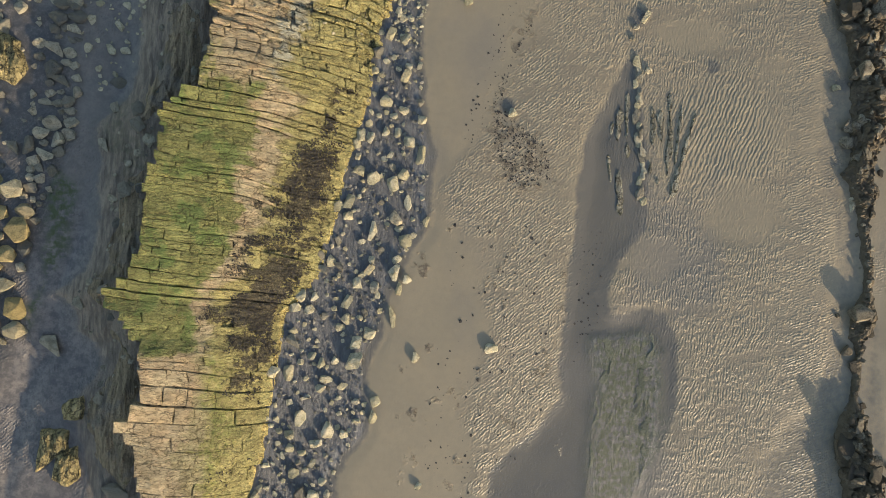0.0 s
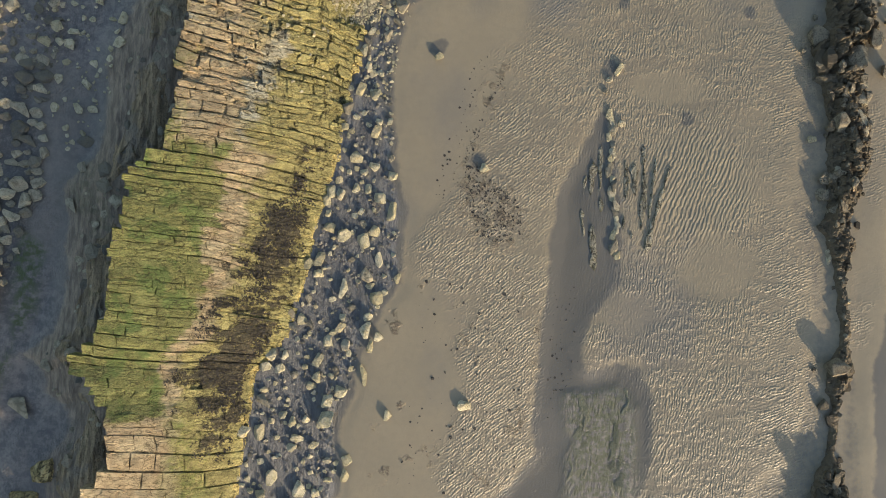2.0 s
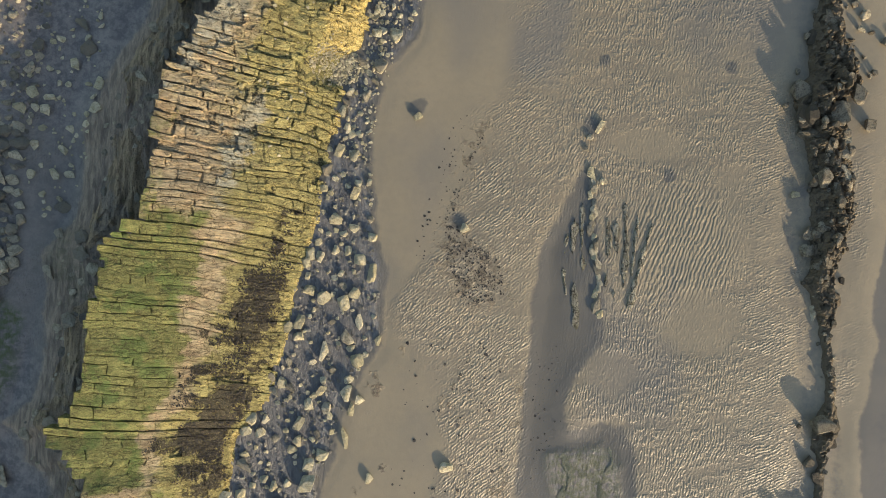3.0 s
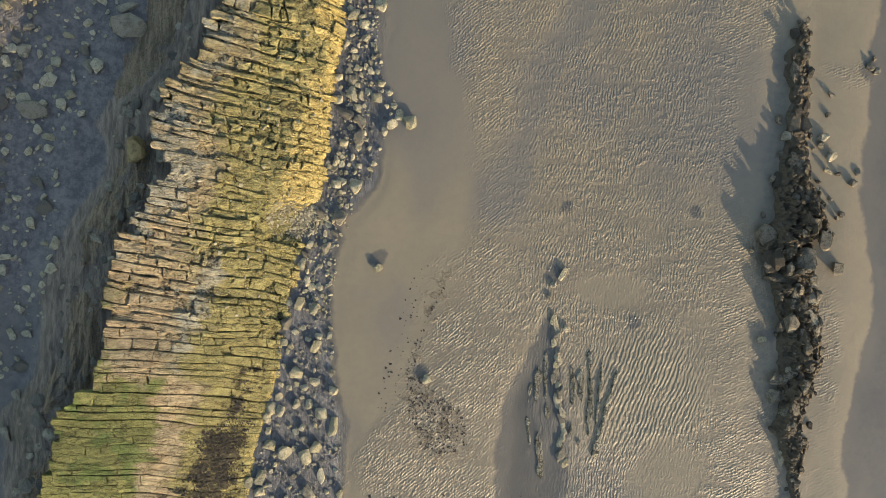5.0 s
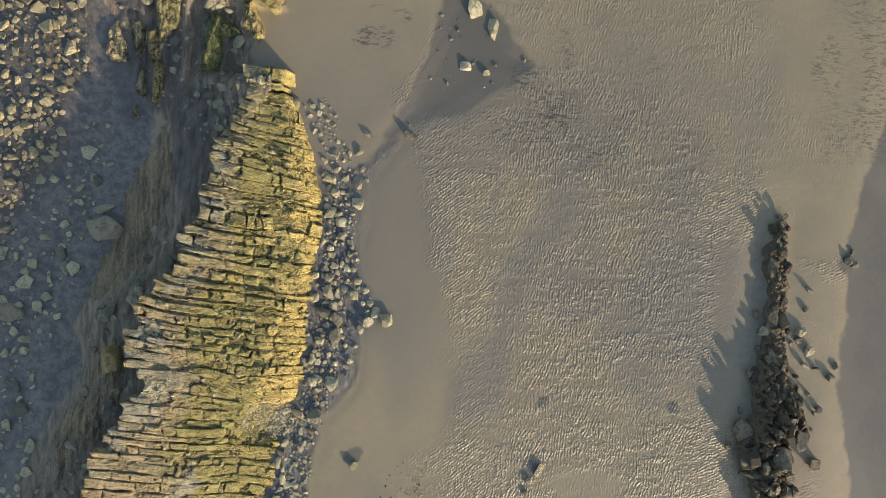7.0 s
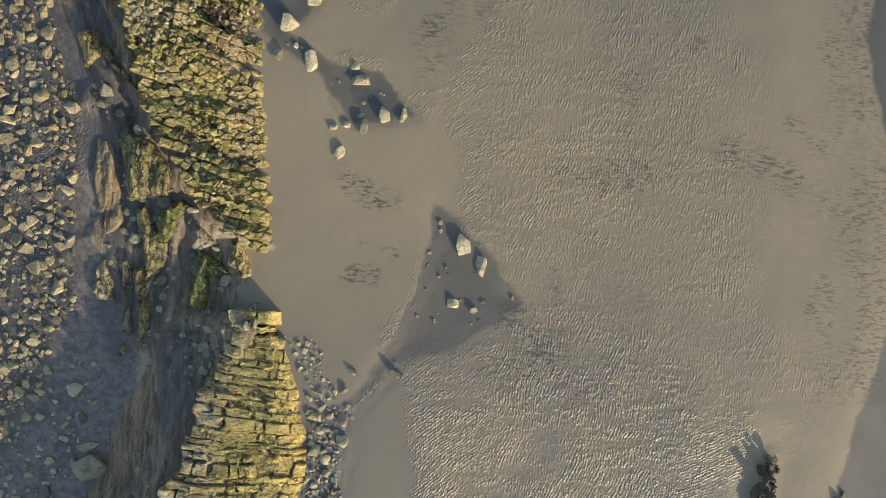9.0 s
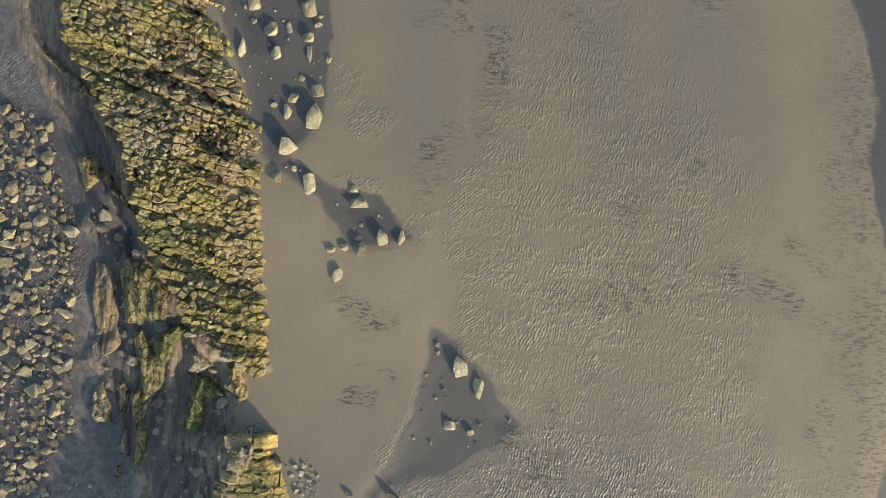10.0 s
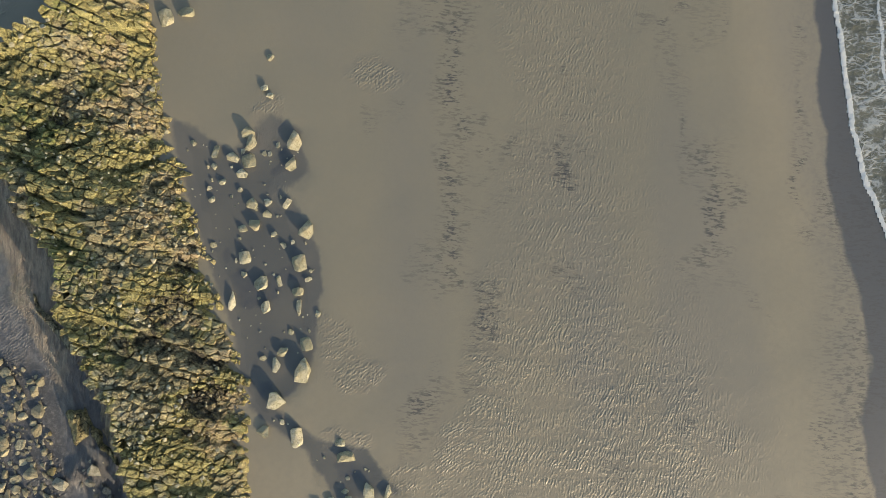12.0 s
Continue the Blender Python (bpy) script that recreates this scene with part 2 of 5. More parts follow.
def ledge_b(x, y):
    west, east = across(B_WEST, y), across(B_EAST, y)
    u = (x - west) / (east - west)
    rim = np.interp(y, [37, 40, 46, 53, 64, 70], [0.6, 1.4, 2.1, 2.7, 2.6, 2.2])
    roll = (0.6 * (fbm(x, y, 2.6, 111, 3) - 0.5) - 0.3 * gully_b(x, y)) * step(-0.02, 0.1, u) * step(1.03, 0.9, u)
    return u, rim + (-0.25 - rim) * np.clip(u, -0.1, 1.1) + 0.4 * np.sin(np.clip(u, 0, 1) * math.pi) + roll, east - west


POOLS = [(RIB_POOL, 0.09), (EDGE_POOL, 0.11), (RIDGE_POOL_SHADE, 0.08), (BOULDER_POOL_SHADOWS, 0.09), (WEDGE_POOL, 0.09), (EAST_WET, 0.03)]


def base_height(x, y):
    """The beach without its hollows."""
    z = -0.42 + 0.3 * step(13, 23, x) + 0.22 * step(36, 48, y) * (1 - step(12, 24, x)) + 0.3 * step(-8, -14, x)
    z = z + 0.1 * (fbm(x, y, 7, 3) - 0.5)
    off = x - across(SHORE, y)
    z = np.where(off > -6, z + (SEA_LEVEL + 0.02 - z) * step(-6, 0, off), z)
    z = np.where(off > 0, z - np.minimum(0.05 * off, 4), z)
    return z + 6 * step(-40, -160, x)


def beach(x, y):
    """Height of the ground with pools, scour and the shelf under the scarp."""
    x, y = np.asarray(x, float), np.asarray(y, float)
    z = base_height(x, y)
    wob = 1.5 * (fbm(x, y, 2.2, 21) - 0.5)
    hollow = 0
    for poly, deep in POOLS:
        hollow = np.maximum(hollow, deep * step(-0.8, 1.3, inside(poly, x, y) + wob))
    z = z - hollow
    z = z - 0.06 * step(0, 1.6, inside(DEEP_POOL, x, y) + wob)
    for low in (CHANNEL, CHANNEL_NORTH):
        z = z - 0.3 * step(-0.3, 1.6, inside(low, x, y) + wob)
    # shelf of bedding under the scarp
    for west, ys, high in ((A_WEST, (-18, 33), 0.85), (B_WEST, (37, 64), 0.5)):
        d = across(west, y) - x
        shelf = step(4.2, 0.3, d + 2.2 * (fbm(x, y, 5, 8) - 0.5)) * step(ys[0], ys[0] + 1, y) * step(ys[1] + 1, ys[1], y) * (d > -1.2)
        bed = high * shelf + 0.16 * (vnoise(d * 3 + 0.7 * vnoise(x, y, 2, 2), y * 0.25, 0.8, 4) - 0.5) * step(0.05, 0.3, shelf)
        rough = (0.3 * (fbm(x * 1.4, y * 0.5, 1.1, 9) - 0.5) + 0.12 * (cells(x * 1.5, y * 0.6, 0.5, 12)[2] - 0.5)) * step(0.1, 0.5, shelf)
        z = z + bed + rough
    rock = step(-0.4, 0.4, inside(MID_ROCK, x, y) + wob)
    z = z + rock * (0.5 * (fbm(x * 1.6, y * 0.55, 1.2, 31) - 0.42) + 0.25 * (vnoise(x * 2.5, y * 0.4, 0.7, 33) - 0.5))
    stones = np.maximum(step(-0.5, 0.8, inside(STONES_WEST, x, y)), step(-0.5, 0.8, inside(STONES_SOUTH_WEST, x, y)))
    z = z + stones * 0.22 * (fbm(x, y, 0.9, 41) - 0.4)
    d, _ = to_line(RIDGE, x, y)
    return z - 0.05 * step(2.4, 0.6, d)


# ---- materials ----
class Graph:
    """Short way to build a node material."""

    def __init__(self, name):
        self.mat = bpy.data.materials.new(name)
        self.mat.use_nodes = True
        self.nodes, self.links = self.mat.node_tree.nodes, self.mat.node_tree.links
        self.bsdf = self.nodes["Principled BSDF"]

    def put(self, socket, value):
        if isinstance(value, bpy.types.NodeSocket):
            self.links.new(value, socket)
        elif isinstance(value, (tuple, list)) and len(value) == 3 and socket.type == "RGBA":
            socket.default_value = (*value, 1)
        else:
            socket.default_value = value

    def node(self, kind, **inputs):
        n = self.nodes.new(kind)
        for key, value in inputs.items():
            self.put(n.inputs[key.replace("_", " ")], value)
        return n

    def place(self):
        return self.nodes.new("ShaderNodeNewGeometry").outputs["Position"]

    def mapped(self, vector, scale=(1, 1, 1), turn=0.0):
        n = self.nodes.new("ShaderNodeMapping")
        self.put(n.inputs["Vector"], vector)
        n.inputs["Scale"].default_value = scale
        n.inputs["Rotation"].default_value = (0, 0, radians(turn))
        return n.outputs[0]

    def noise(self, vector, scale, detail=4.0, rough=0.55, warp=0.0):
        n = self.node("ShaderNodeTexNoise", Vector=vector, Scale=scale, Detail=detail, Roughness=rough, Distortion=warp)
        return n.outputs["Fac"]

    def math(self, op, a, b=0.0, clamp=False):
        n = self.nodes.new("ShaderNodeMath")
        n.operation, n.use_clamp = op, clamp
        self.put(n.inputs[0], a)
        self.put(n.inputs[1], b)
        return n.outputs[0]

    def ramp(self, value, low, high, a=0.0, b=1.0):
        n = self.nodes.new("ShaderNodeMapRange")
        n.interpolation_type = "SMOOTHSTEP"
        for key, v in zip(("Value", "From Min", "From Max", "To Min", "To Max"), (value, low, high, a, b)):
            self.put(n.inputs[key], v)
        return n.outputs[0]

    def mix(self, fac, a, b, how="MIX"):
        n = self.nodes.new("ShaderNodeMix")
        n.data_type, n.blend_type = "RGBA", how
        self.put(n.inputs[0], fac)
        self.put(n.inputs[6], a)
        self.put(n.inputs[7], b)
        return n.outputs[2]

    def masks(self, name):
        n = self.nodes.new("ShaderNodeAttribute")
        n.attribute_name = name
        s = self.node("ShaderNodeSeparateColor", Color=n.outputs["Color"])
        return (*s.outputs, n.outputs["Alpha"])

    def vary(self):
        """A random value for each piece, whether it is an object or an island."""
        a = self.nodes.new("ShaderNodeObjectInfo").outputs["Random"]
        b = self.nodes.new("ShaderNodeNewGeometry").outputs["Random Per Island"]
        return self.math("FRACT", self.math("ADD", a, b))

    def bump(self, height, distance, strength=1.0, below=None):
        n = self.node("ShaderNodeBump", Height=height, Distance=distance, Strength=strength)
        if below is not None:
            self.links.new(below, n.inputs["Normal"])
        return n.outputs[0]

    def done(self, color, rough, normal=None, specular=0.4):
        self.put(self.bsdf.inputs["Base Color"], color)
        self.put(self.bsdf.inputs["Roughness"], rough)
        self.put(self.bsdf.inputs["Specular IOR Level"], specular)
        if normal is not None:
            self.links.new(normal, self.bsdf.inputs["Normal"])
        return self.mat


def beach_material():
    """Rippled sand, mud with painted ledge shade, wet hollows, dark rock floor, weed stains and green film, by the
    ground's masks.
    """
    g = Graph("beach_sand")
    at = g.place()
    wet, ripple, stain, rock = g.masks("beach")
    green, weed, gravel, soaked = g.masks("growth")
    fine, mid, broad = g.noise(at, 26, 5), g.noise(at, 3.2, 5), g.noise(at, 0.35, 4)
    sand = g.mix(g.ramp(broad, 0.3, 0.7), (0.290, 0.246, 0.168), (0.325, 0.271, 0.181))
    sand = g.mix(g.ramp(mid, 0.35, 0.75, 0, 0.4), sand, (0.25, 0.212, 0.148))
    sand = g.mix(g.ramp(fine, 0.4, 0.7, 0, 0.3), sand, (0.224, 0.19, 0.135))
    split_at = g.node("ShaderNodeSeparateXYZ", Vector=at)
    north = g.math("MULTIPLY", g.ramp(split_at.outputs["Y"], 36, 60), g.ramp(broad, 0.25, 0.6, 0.5, 1.0))
    sand = g.mix(g.math("MULTIPLY", g.math("MULTIPLY", north, 0.75), g.ramp(split_at.outputs["X"], 26, 14, 0.3, 1.0)), sand, (0.228, 0.204, 0.146))
    # sand ripples: short crests that run north, broken into slanting bands
    floor_masks = g.masks("floor")
    sway = g.node("ShaderNodeTexNoise", Vector=at, Scale=0.55, Detail=3.0)
    scaled = g.nodes.new("ShaderNodeVectorMath")
    scaled.operation = "SCALE"
    g.put(scaled.inputs[0], sway.outputs["Color"])
    scaled.inputs["Scale"].default_value = 0.4
    bent = g.nodes.new("ShaderNodeVectorMath")
    bent.operation = "ADD"
    g.put(bent.inputs[0], at)
    g.put(bent.inputs[1], scaled.outputs[0])

    def crests(turn, scale, warp):
        n = g.nodes.new("ShaderNodeTexWave")
        n.bands_direction, n.wave_profile = "X", "SIN"
        for key, v in (("Vector", g.mapped(bent.outputs[0], turn=turn)), ("Scale", scale), ("Distortion", warp), ("Detail", 2.0), ("Detail Scale", 1.3), ("Detail Roughness", 0.55)):
            g.put(n.inputs[key], v)
        return n.outputs["Fac"]

    def scales(turn, size):
        return g.ramp(g.noise(g.mapped(bent.outputs[0], (1.0, 0.36, 1), turn), size, 1.0, 0.4), 0.4, 0.62)

    def field(turn, size):
        return g.math("ADD", g.math("MULTIPLY", crests(turn, size, 5.0), 0.45), g.math("MULTIPLY", scales(turn, 4.4 * size), 0.62))

    turned = g.ramp(g.noise(at, 0.42, 2), 0.42, 0.56)
    both = g.mix(turned, field(24, 1.95), field(4, 2.05))
    both = g.mix(g.ramp(split_at.outputs["X"], 8.5, 12.0), field(50, 2.1), both)
    both = g.mix(g.math("MULTIPLY", g.ramp(split_at.outputs["X"], 19.5, 22.0), g.ramp(split_at.outputs["Y"], 31, 27)), both, field(66, 2.0))
    bands = g.noise(g.mapped(at, (0.55, 1.9, 1), -28), 0.75, 4, 0.6)
    both = g.math("MULTIPLY", both, g.ramp(bands, 0.34, 0.58, 0.25, 1.0))
    both = g.math("MULTIPLY", both, g.ramp(g.noise(at, 4.0, 2), 0.34, 0.58, 0.25, 1.0))
    both = g.mix(g.math("MULTIPLY", floor_masks[3], 0.85), both, g.math("MULTIPLY", g.math("ADD", crests(22, 1.5, 3.2), scales(22, 5.5)), 0.45))
    crest = g.math("MULTIPLY", both, g.math("ADD", ripple, g.math("MULTIPLY", floor_masks[3], 0.35)))
    damp = g.ramp(g.math("ADD", wet, g.math("MULTIPLY", g.math("SUBTRACT", mid, 0.5), 0.35)), 0.3, 0.62)
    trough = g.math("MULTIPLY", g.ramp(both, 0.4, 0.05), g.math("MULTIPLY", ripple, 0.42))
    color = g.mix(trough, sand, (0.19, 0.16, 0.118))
    color = g.mix(damp, color, g.mix(g.ramp(broad, 0.35, 0.65), (0.128, 0.122, 0.106), (0.15, 0.139, 0.115)))
    streak = g.noise(g.mapped(at, (3.0, 0.6, 1), -8), 1.6, 6, 0.6)
    stone = g.mix(g.ramp(streak, 0.35, 0.65), (0.11, 0.113, 0.125), (0.225, 0.22, 0.21))
    stone = g.mix(g.ramp(fine, 0.45, 0.7, 0, 0.6), stone, (0.19, 0.18, 0.15))
    shelf, damp_patch, mud_shade, _ = floor_masks
    # mud colour, held dark so that it also paints in the ledge's shade
    silt_shade = g.mix(g.ramp(g.noise(at, 2.6, 9, 0.78), 0.4, 0.6), (0.10, 0.093, 0.092), (0.225, 0.203, 0.18))
    silt_shade = g.mix(g.ramp(fine, 0.45, 0.65, 0, 0.5), silt_shade, (0.13, 0.125, 0.12))
    color = g.mix(g.ramp(g.math("ADD", mud_shade, g.math("MULTIPLY", g.math("SUBTRACT", mid, 0.5), 0.6)), 0.3, 0.65), color, silt_shade)
    brown = g.mix(g.ramp(streak, 0.35, 0.65), (0.15, 0.118, 0.09), (0.37, 0.295, 0.215))
    brown = g.mix(g.ramp(fine, 0.45, 0.65, 0, 0.7), brown, (0.19, 0.155, 0.11))
    stone = g.mix(shelf, stone, brown)
    color = g.mix(g.math("MULTIPLY", damp_patch, 0.75), color, (0.19, 0.176, 0.15))
    color = g.mix(g.ramp(g.math("ADD", rock, g.math("MULTIPLY", g.math("SUBTRACT", mid, 0.5), 0.5)), 0.35, 0.6), color, stone)
    color = g.mix(g.math("MULTIPLY", g.math("MULTIPLY", gravel, 0.9), g.ramp(g.noise(at, 6, 6, 0.7), 0.3, 0.6)), color, (0.07, 0.066, 0.06))
    color = g.mix(g.ramp(g.math("ADD", soaked, g.math("MULTIPLY", g.math("SUBTRACT", mid, 0.5), 0.25)), 0.35, 0.75, 0, 0.92), color, (0.082, 0.083, 0.088))
    blot = g.ramp(g.noise(g.mapped(at, (0.8, 2.6, 1), 12), 3.0, 7, 0.7), 0.49, 0.58, 0, 0.95)
    color = g.mix(g.math("MULTIPLY", stain, blot), color, (0.078, 0.073, 0.066))
    tuft = g.ramp(g.noise(at, 1.8, 9, 0.75), 0.51, 0.6)
    color = g.mix(g.math("MULTIPLY", weed, tuft), color, (0.10, 0.074, 0.052))
    color = g.mix(g.math("MULTIPLY", green, g.ramp(mid, 0.35, 0.6)), color, (0.06, 0.085, 0.028))
    rough = g.math("SUBTRACT", 0.52, g.math("MULTIPLY", damp, 0.14))
    high = g.math("ADD", g.math("MULTIPLY", crest, 0.8), g.math("MULTIPLY", fine, g.math("ADD", 0.05, g.math("MULTIPLY", ripple, 0.1))))
    high = g.math("ADD", high, g.math("MULTIPLY", g.math("MULTIPLY", rock, g.math("ADD", streak, g.math("MULTIPLY", g.noise(g.mapped(at, (2.2, 1.0, 1), -8), 4.5, 8, 0.72), 1.0))), 2.4))
    high = g.math("ADD", high, g.math("MULTIPLY", g.math("MULTIPLY", weed, tuft), 1.2))
    high = g.math("ADD", high, g.math("MULTIPLY", mid, g.math("ADD", 0.12, g.math("MULTIPLY", ripple, 0.35))))
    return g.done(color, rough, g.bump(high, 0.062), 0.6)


def ledge_material():
    """Bedded limestone: green film, tan and ashen beds, olive growth, black mussel crust and a golden foot with
    sunlight painted in.
    """
    g = Graph("ledge_stone")
    at = g.place()
    green, pale, crust, orange_sunlit = g.masks("growth")
    olive, ash, *_ = g.masks("bed")
    fine, mid, broad = g.noise(at, 16, 6, 0.65), g.noise(at, 4.0, 6, 0.6), g.noise(at, 0.8, 4)
    each = g.vary()

    def over(mask, spread, low, high):
        return g.ramp(g.math("ADD", mask, g.math("MULTIPLY", g.math("SUBTRACT", mid, 0.5), spread)), low, high)

    stone = g.mix(g.ramp(mid, 0.35, 0.65), (0.30, 0.26, 0.15), (0.40, 0.35, 0.205))
    stone = g.mix(g.ramp(each, 0.0, 1.0, 0, 0.5), stone, (0.30, 0.26, 0.15))
    color = g.mix(g.math("MULTIPLY", over(olive, 0.9, 0.3, 0.7), 0.8), stone, g.mix(g.ramp(fine, 0.35, 0.65), (0.235, 0.212, 0.078), (0.39, 0.355, 0.145)))
    color = g.mix(g.math("MULTIPLY", over(pale, 1.3, 0.3, 0.75), 0.75), color, g.mix(g.ramp(broad, 0.35, 0.65), (0.42, 0.315, 0.20), (0.46, 0.38, 0.25)))
    color = g.mix(g.math("MULTIPLY", over(ash, 0.8, 0.35, 0.7), 0.85), color, g.mix(g.ramp(fine, 0.35, 0.65), (0.29, 0.285, 0.215), (0.42, 0.41, 0.33)))
    moss = over(green, 0.9, 0.35, 0.65)
    color = g.mix(g.math("MULTIPLY", moss, 0.82), color, g.mix(g.ramp(fine, 0.35, 0.65), (0.125, 0.16, 0.045), (0.25, 0.25, 0.085)))
    deep_moss = g.math("MULTIPLY", green, g.ramp(g.noise(at, 0.9, 3), 0.5, 0.62))
    color = g.mix(g.math("MULTIPLY", deep_moss, 0.6), color, (0.085, 0.155, 0.045))
    # golden rock, its lighter tone painting sunlight on the edge that faces the sun
    gold_sunlit = over(orange_sunlit, 0.9, 0.4, 0.75)
    color = g.mix(gold_sunlit, color, g.mix(g.ramp(fine, 0.4, 0.6), (0.45, 0.345, 0.11), (0.60, 0.505, 0.23)))
    # each bed and each block a little lighter or darker
    shift = g.ramp(each, 0.0, 1.0, 0.9, 1.12)
    tone = g.node("ShaderNodeCombineColor", Red=shift, Green=shift, Blue=shift)
    color = g.mix(1.0, color, tone.outputs[0], "MULTIPLY")
    mottle = g.ramp(g.noise(g.mapped(at, (1, 1.7, 1), 9), 1.6, 9, 0.75), 0.3, 0.7, 0.7, 1.45)
    tone = g.node("ShaderNodeCombineColor", Red=mottle, Green=mottle, Blue=mottle)
    color = g.mix(1.0, color, tone.outputs[0], "MULTIPLY")
    black = g.ramp(g.math("ADD", g.math("MULTIPLY", crust, 0.76), g.math("MULTIPLY", g.math("SUBTRACT", g.noise(at, 3.6, 8, 0.75), 0.5), 2.2)), 0.45, 0.68)
    color = g.mix(g.math("MULTIPLY", black, 0.93), color, g.mix(g.ramp(fine, 0.4, 0.65), (0.028, 0.026, 0.024), (0.125, 0.112, 0.085)))
    speck = g.ramp(g.noise(at, 7, 7, 0.75), 0.54, 0.63)
    color = g.mix(g.math("MULTIPLY", speck, 0.42), color, (0.085, 0.075, 0.045))
    light = g.ramp(g.noise(at, 10, 6, 0.7), 0.58, 0.68)
    color = g.mix(g.math("MULTIPLY", light, 0.25), color, (0.50, 0.45, 0.30))
    # hair cracks that follow the joints
    bent = g.nodes.new("ShaderNodeVectorMath")
    bent.operation = "ADD"
    g.put(bent.inputs[0], g.mapped(at, (0.8, 2.6, 1), 9))
    g.put(bent.inputs[1], g.node("ShaderNodeTexNoise", Vector=at, Scale=2.2, Detail=4.0).outputs["Color"])
    crack = g.node("ShaderNodeTexVoronoi", Vector=bent.outputs[0], Scale=2.2)
    crack.feature = "DISTANCE_TO_EDGE"
    split = g.math("MULTIPLY", g.ramp(crack.outputs["Distance"], 0.06, 0.012), g.ramp(g.noise(at, 1.7, 3), 0.36, 0.52))
    color = g.mix(g.math("MULTIPLY", split, 0.65), color, (0.06, 0.05, 0.03))
    ribs = g.noise(g.mapped(at, (1.0, 5.0, 1.5), 9), 3.4, 7, 0.7)
    high = g.math("ADD", g.math("MULTIPLY", fine, 0.9), g.math("ADD", g.math("MULTIPLY", mid, 1.2), g.math("MULTIPLY", ribs, 0.4)))
    high = g.math("SUBTRACT", g.math("ADD", high, g.math("MULTIPLY", black, 0.5)), g.math("MULTIPLY", split, 0.5))
    return g.done(color, 0.88, g.bump(high, 0.11), 0.25)


def stone_material(name, low, high_color, stain, speckle=0.4, rough=0.85):
    g = Graph(name)
    at, each = g.place(), g.vary()
    fine, mid = g.noise(at, 14, 6, 0.65), g.noise(at, 3.5, 5, 0.6)
    color = g.mix(g.ramp(each, 0.0, 1.0), low, high_color)
    color = g.mix(g.ramp(mid, 0.42, 0.68, 0, 0.75), color, stain)
    color = g.mix(g.ramp(fine, 0.5, 0.68, 0, speckle), color, (0.07, 0.06, 0.045))
    tall = g.math("ADD", fine, g.math("MULTIPLY", mid, 1.2))
    return g.done(color, rough, g.bump(tall, 0.08), 0.3)


def layered_material(name, low, high_color, stain):
    """Weathered layered rock: streaks along the beds, dark cracks across them, blotches of growth."""
    g = Graph(name)
    at, each = g.place(), g.vary()
    fine, mid = g.noise(at, 12, 7, 0.68), g.noise(at, 3.0, 6, 0.62)
    beds = g.noise(g.mapped(at, (3.4, 0.7, 1), -8), 2.0, 7, 0.7)
    color = g.mix(g.ramp(beds, 0.36, 0.62), low, high_color)
    color = g.mix(g.ramp(mid, 0.46, 0.64, 0, 0.8), color, stain)
    shift = g.ramp(each, 0.0, 1.0, 0.85, 1.15)
    color = g.mix(1.0, color, g.node("ShaderNodeCombineColor", Red=shift, Green=shift, Blue=shift).outputs[0], "MULTIPLY")
    bent = g.nodes.new("ShaderNodeVectorMath")
    bent.operation = "ADD"
    g.put(bent.inputs[0], g.mapped(at, (1.6, 1.0, 1), -8))
    g.put(bent.inputs[1], g.node("ShaderNodeTexNoise", Vector=at, Scale=2.6, Detail=3.0).outputs["Color"])
    crack = g.node("ShaderNodeTexVoronoi", Vector=bent.outputs[0], Scale=1.7)
    crack.feature = "DISTANCE_TO_EDGE"
    split = g.ramp(crack.outputs["Distance"], 0.06, 0.012)
    color = g.mix(g.math("MULTIPLY", split, 0.8), color, (0.045, 0.042, 0.036))
    color = g.mix(g.ramp(fine, 0.5, 0.64, 0, 0.6), color, (0.07, 0.062, 0.045))
    high = g.math("SUBTRACT", g.math("ADD", g.math("MULTIPLY", beds, 1.2), g.math("ADD", fine, mid)), g.math("MULTIPLY", split, 1.2))
    return g.done(color, 0.87, g.bump(high, 0.12), 0.25)


def shelf_material():
    """Brown layered bedrock: long thin beds on edge, olive film and silt in the hollows."""
    g = Graph("shelf_stone")
    at = g.place()
    sway = g.nodes.new("ShaderNodeVectorMath")
    sway.operation = "ADD"
    g.put(sway.inputs[0], g.mapped(at, (3.2, 0.42, 1), -10))
    g.put(sway.inputs[1], g.node("ShaderNodeTexNoise", Vector=at, Scale=0.8, Detail=3.0).outputs["Color"])
    beds, fine, mid = g.noise(sway.outputs[0], 1.3, 7, 0.68), g.noise(at, 14, 6, 0.65), g.noise(at, 2.0, 5, 0.6)
    color = g.mix(g.ramp(beds, 0.34, 0.66), (0.165, 0.13, 0.088), (0.43, 0.335, 0.21))
    color = g.mix(g.ramp(mid, 0.54, 0.7, 0, 0.6), color, (0.16, 0.16, 0.078))
    color = g.mix(g.ramp(g.noise(at, 0.7, 4), 0.52, 0.66, 0, 0.6), color, (0.22, 0.205, 0.18))
    color = g.mix(g.ramp(fine, 0.5, 0.66, 0, 0.6), color, (0.075, 0.065, 0.05))
    high = g.math("ADD", g.math("MULTIPLY", beds, 2.2), g.math("ADD", fine, mid))
    return g.done(color, 0.85, g.bump(high, 0.1), 0.3)


def weed_material():
    g = Graph("dark_weed")
    at = g.place()
    color = g.mix(g.ramp(g.noise(at, 9, 4), 0.35, 0.65), (0.022, 0.02, 0.018), (0.066, 0.058, 0.048))
    return g.done(color, 0.5, g.bump(g.noise(at, 40, 4), 0.02), 0.4)


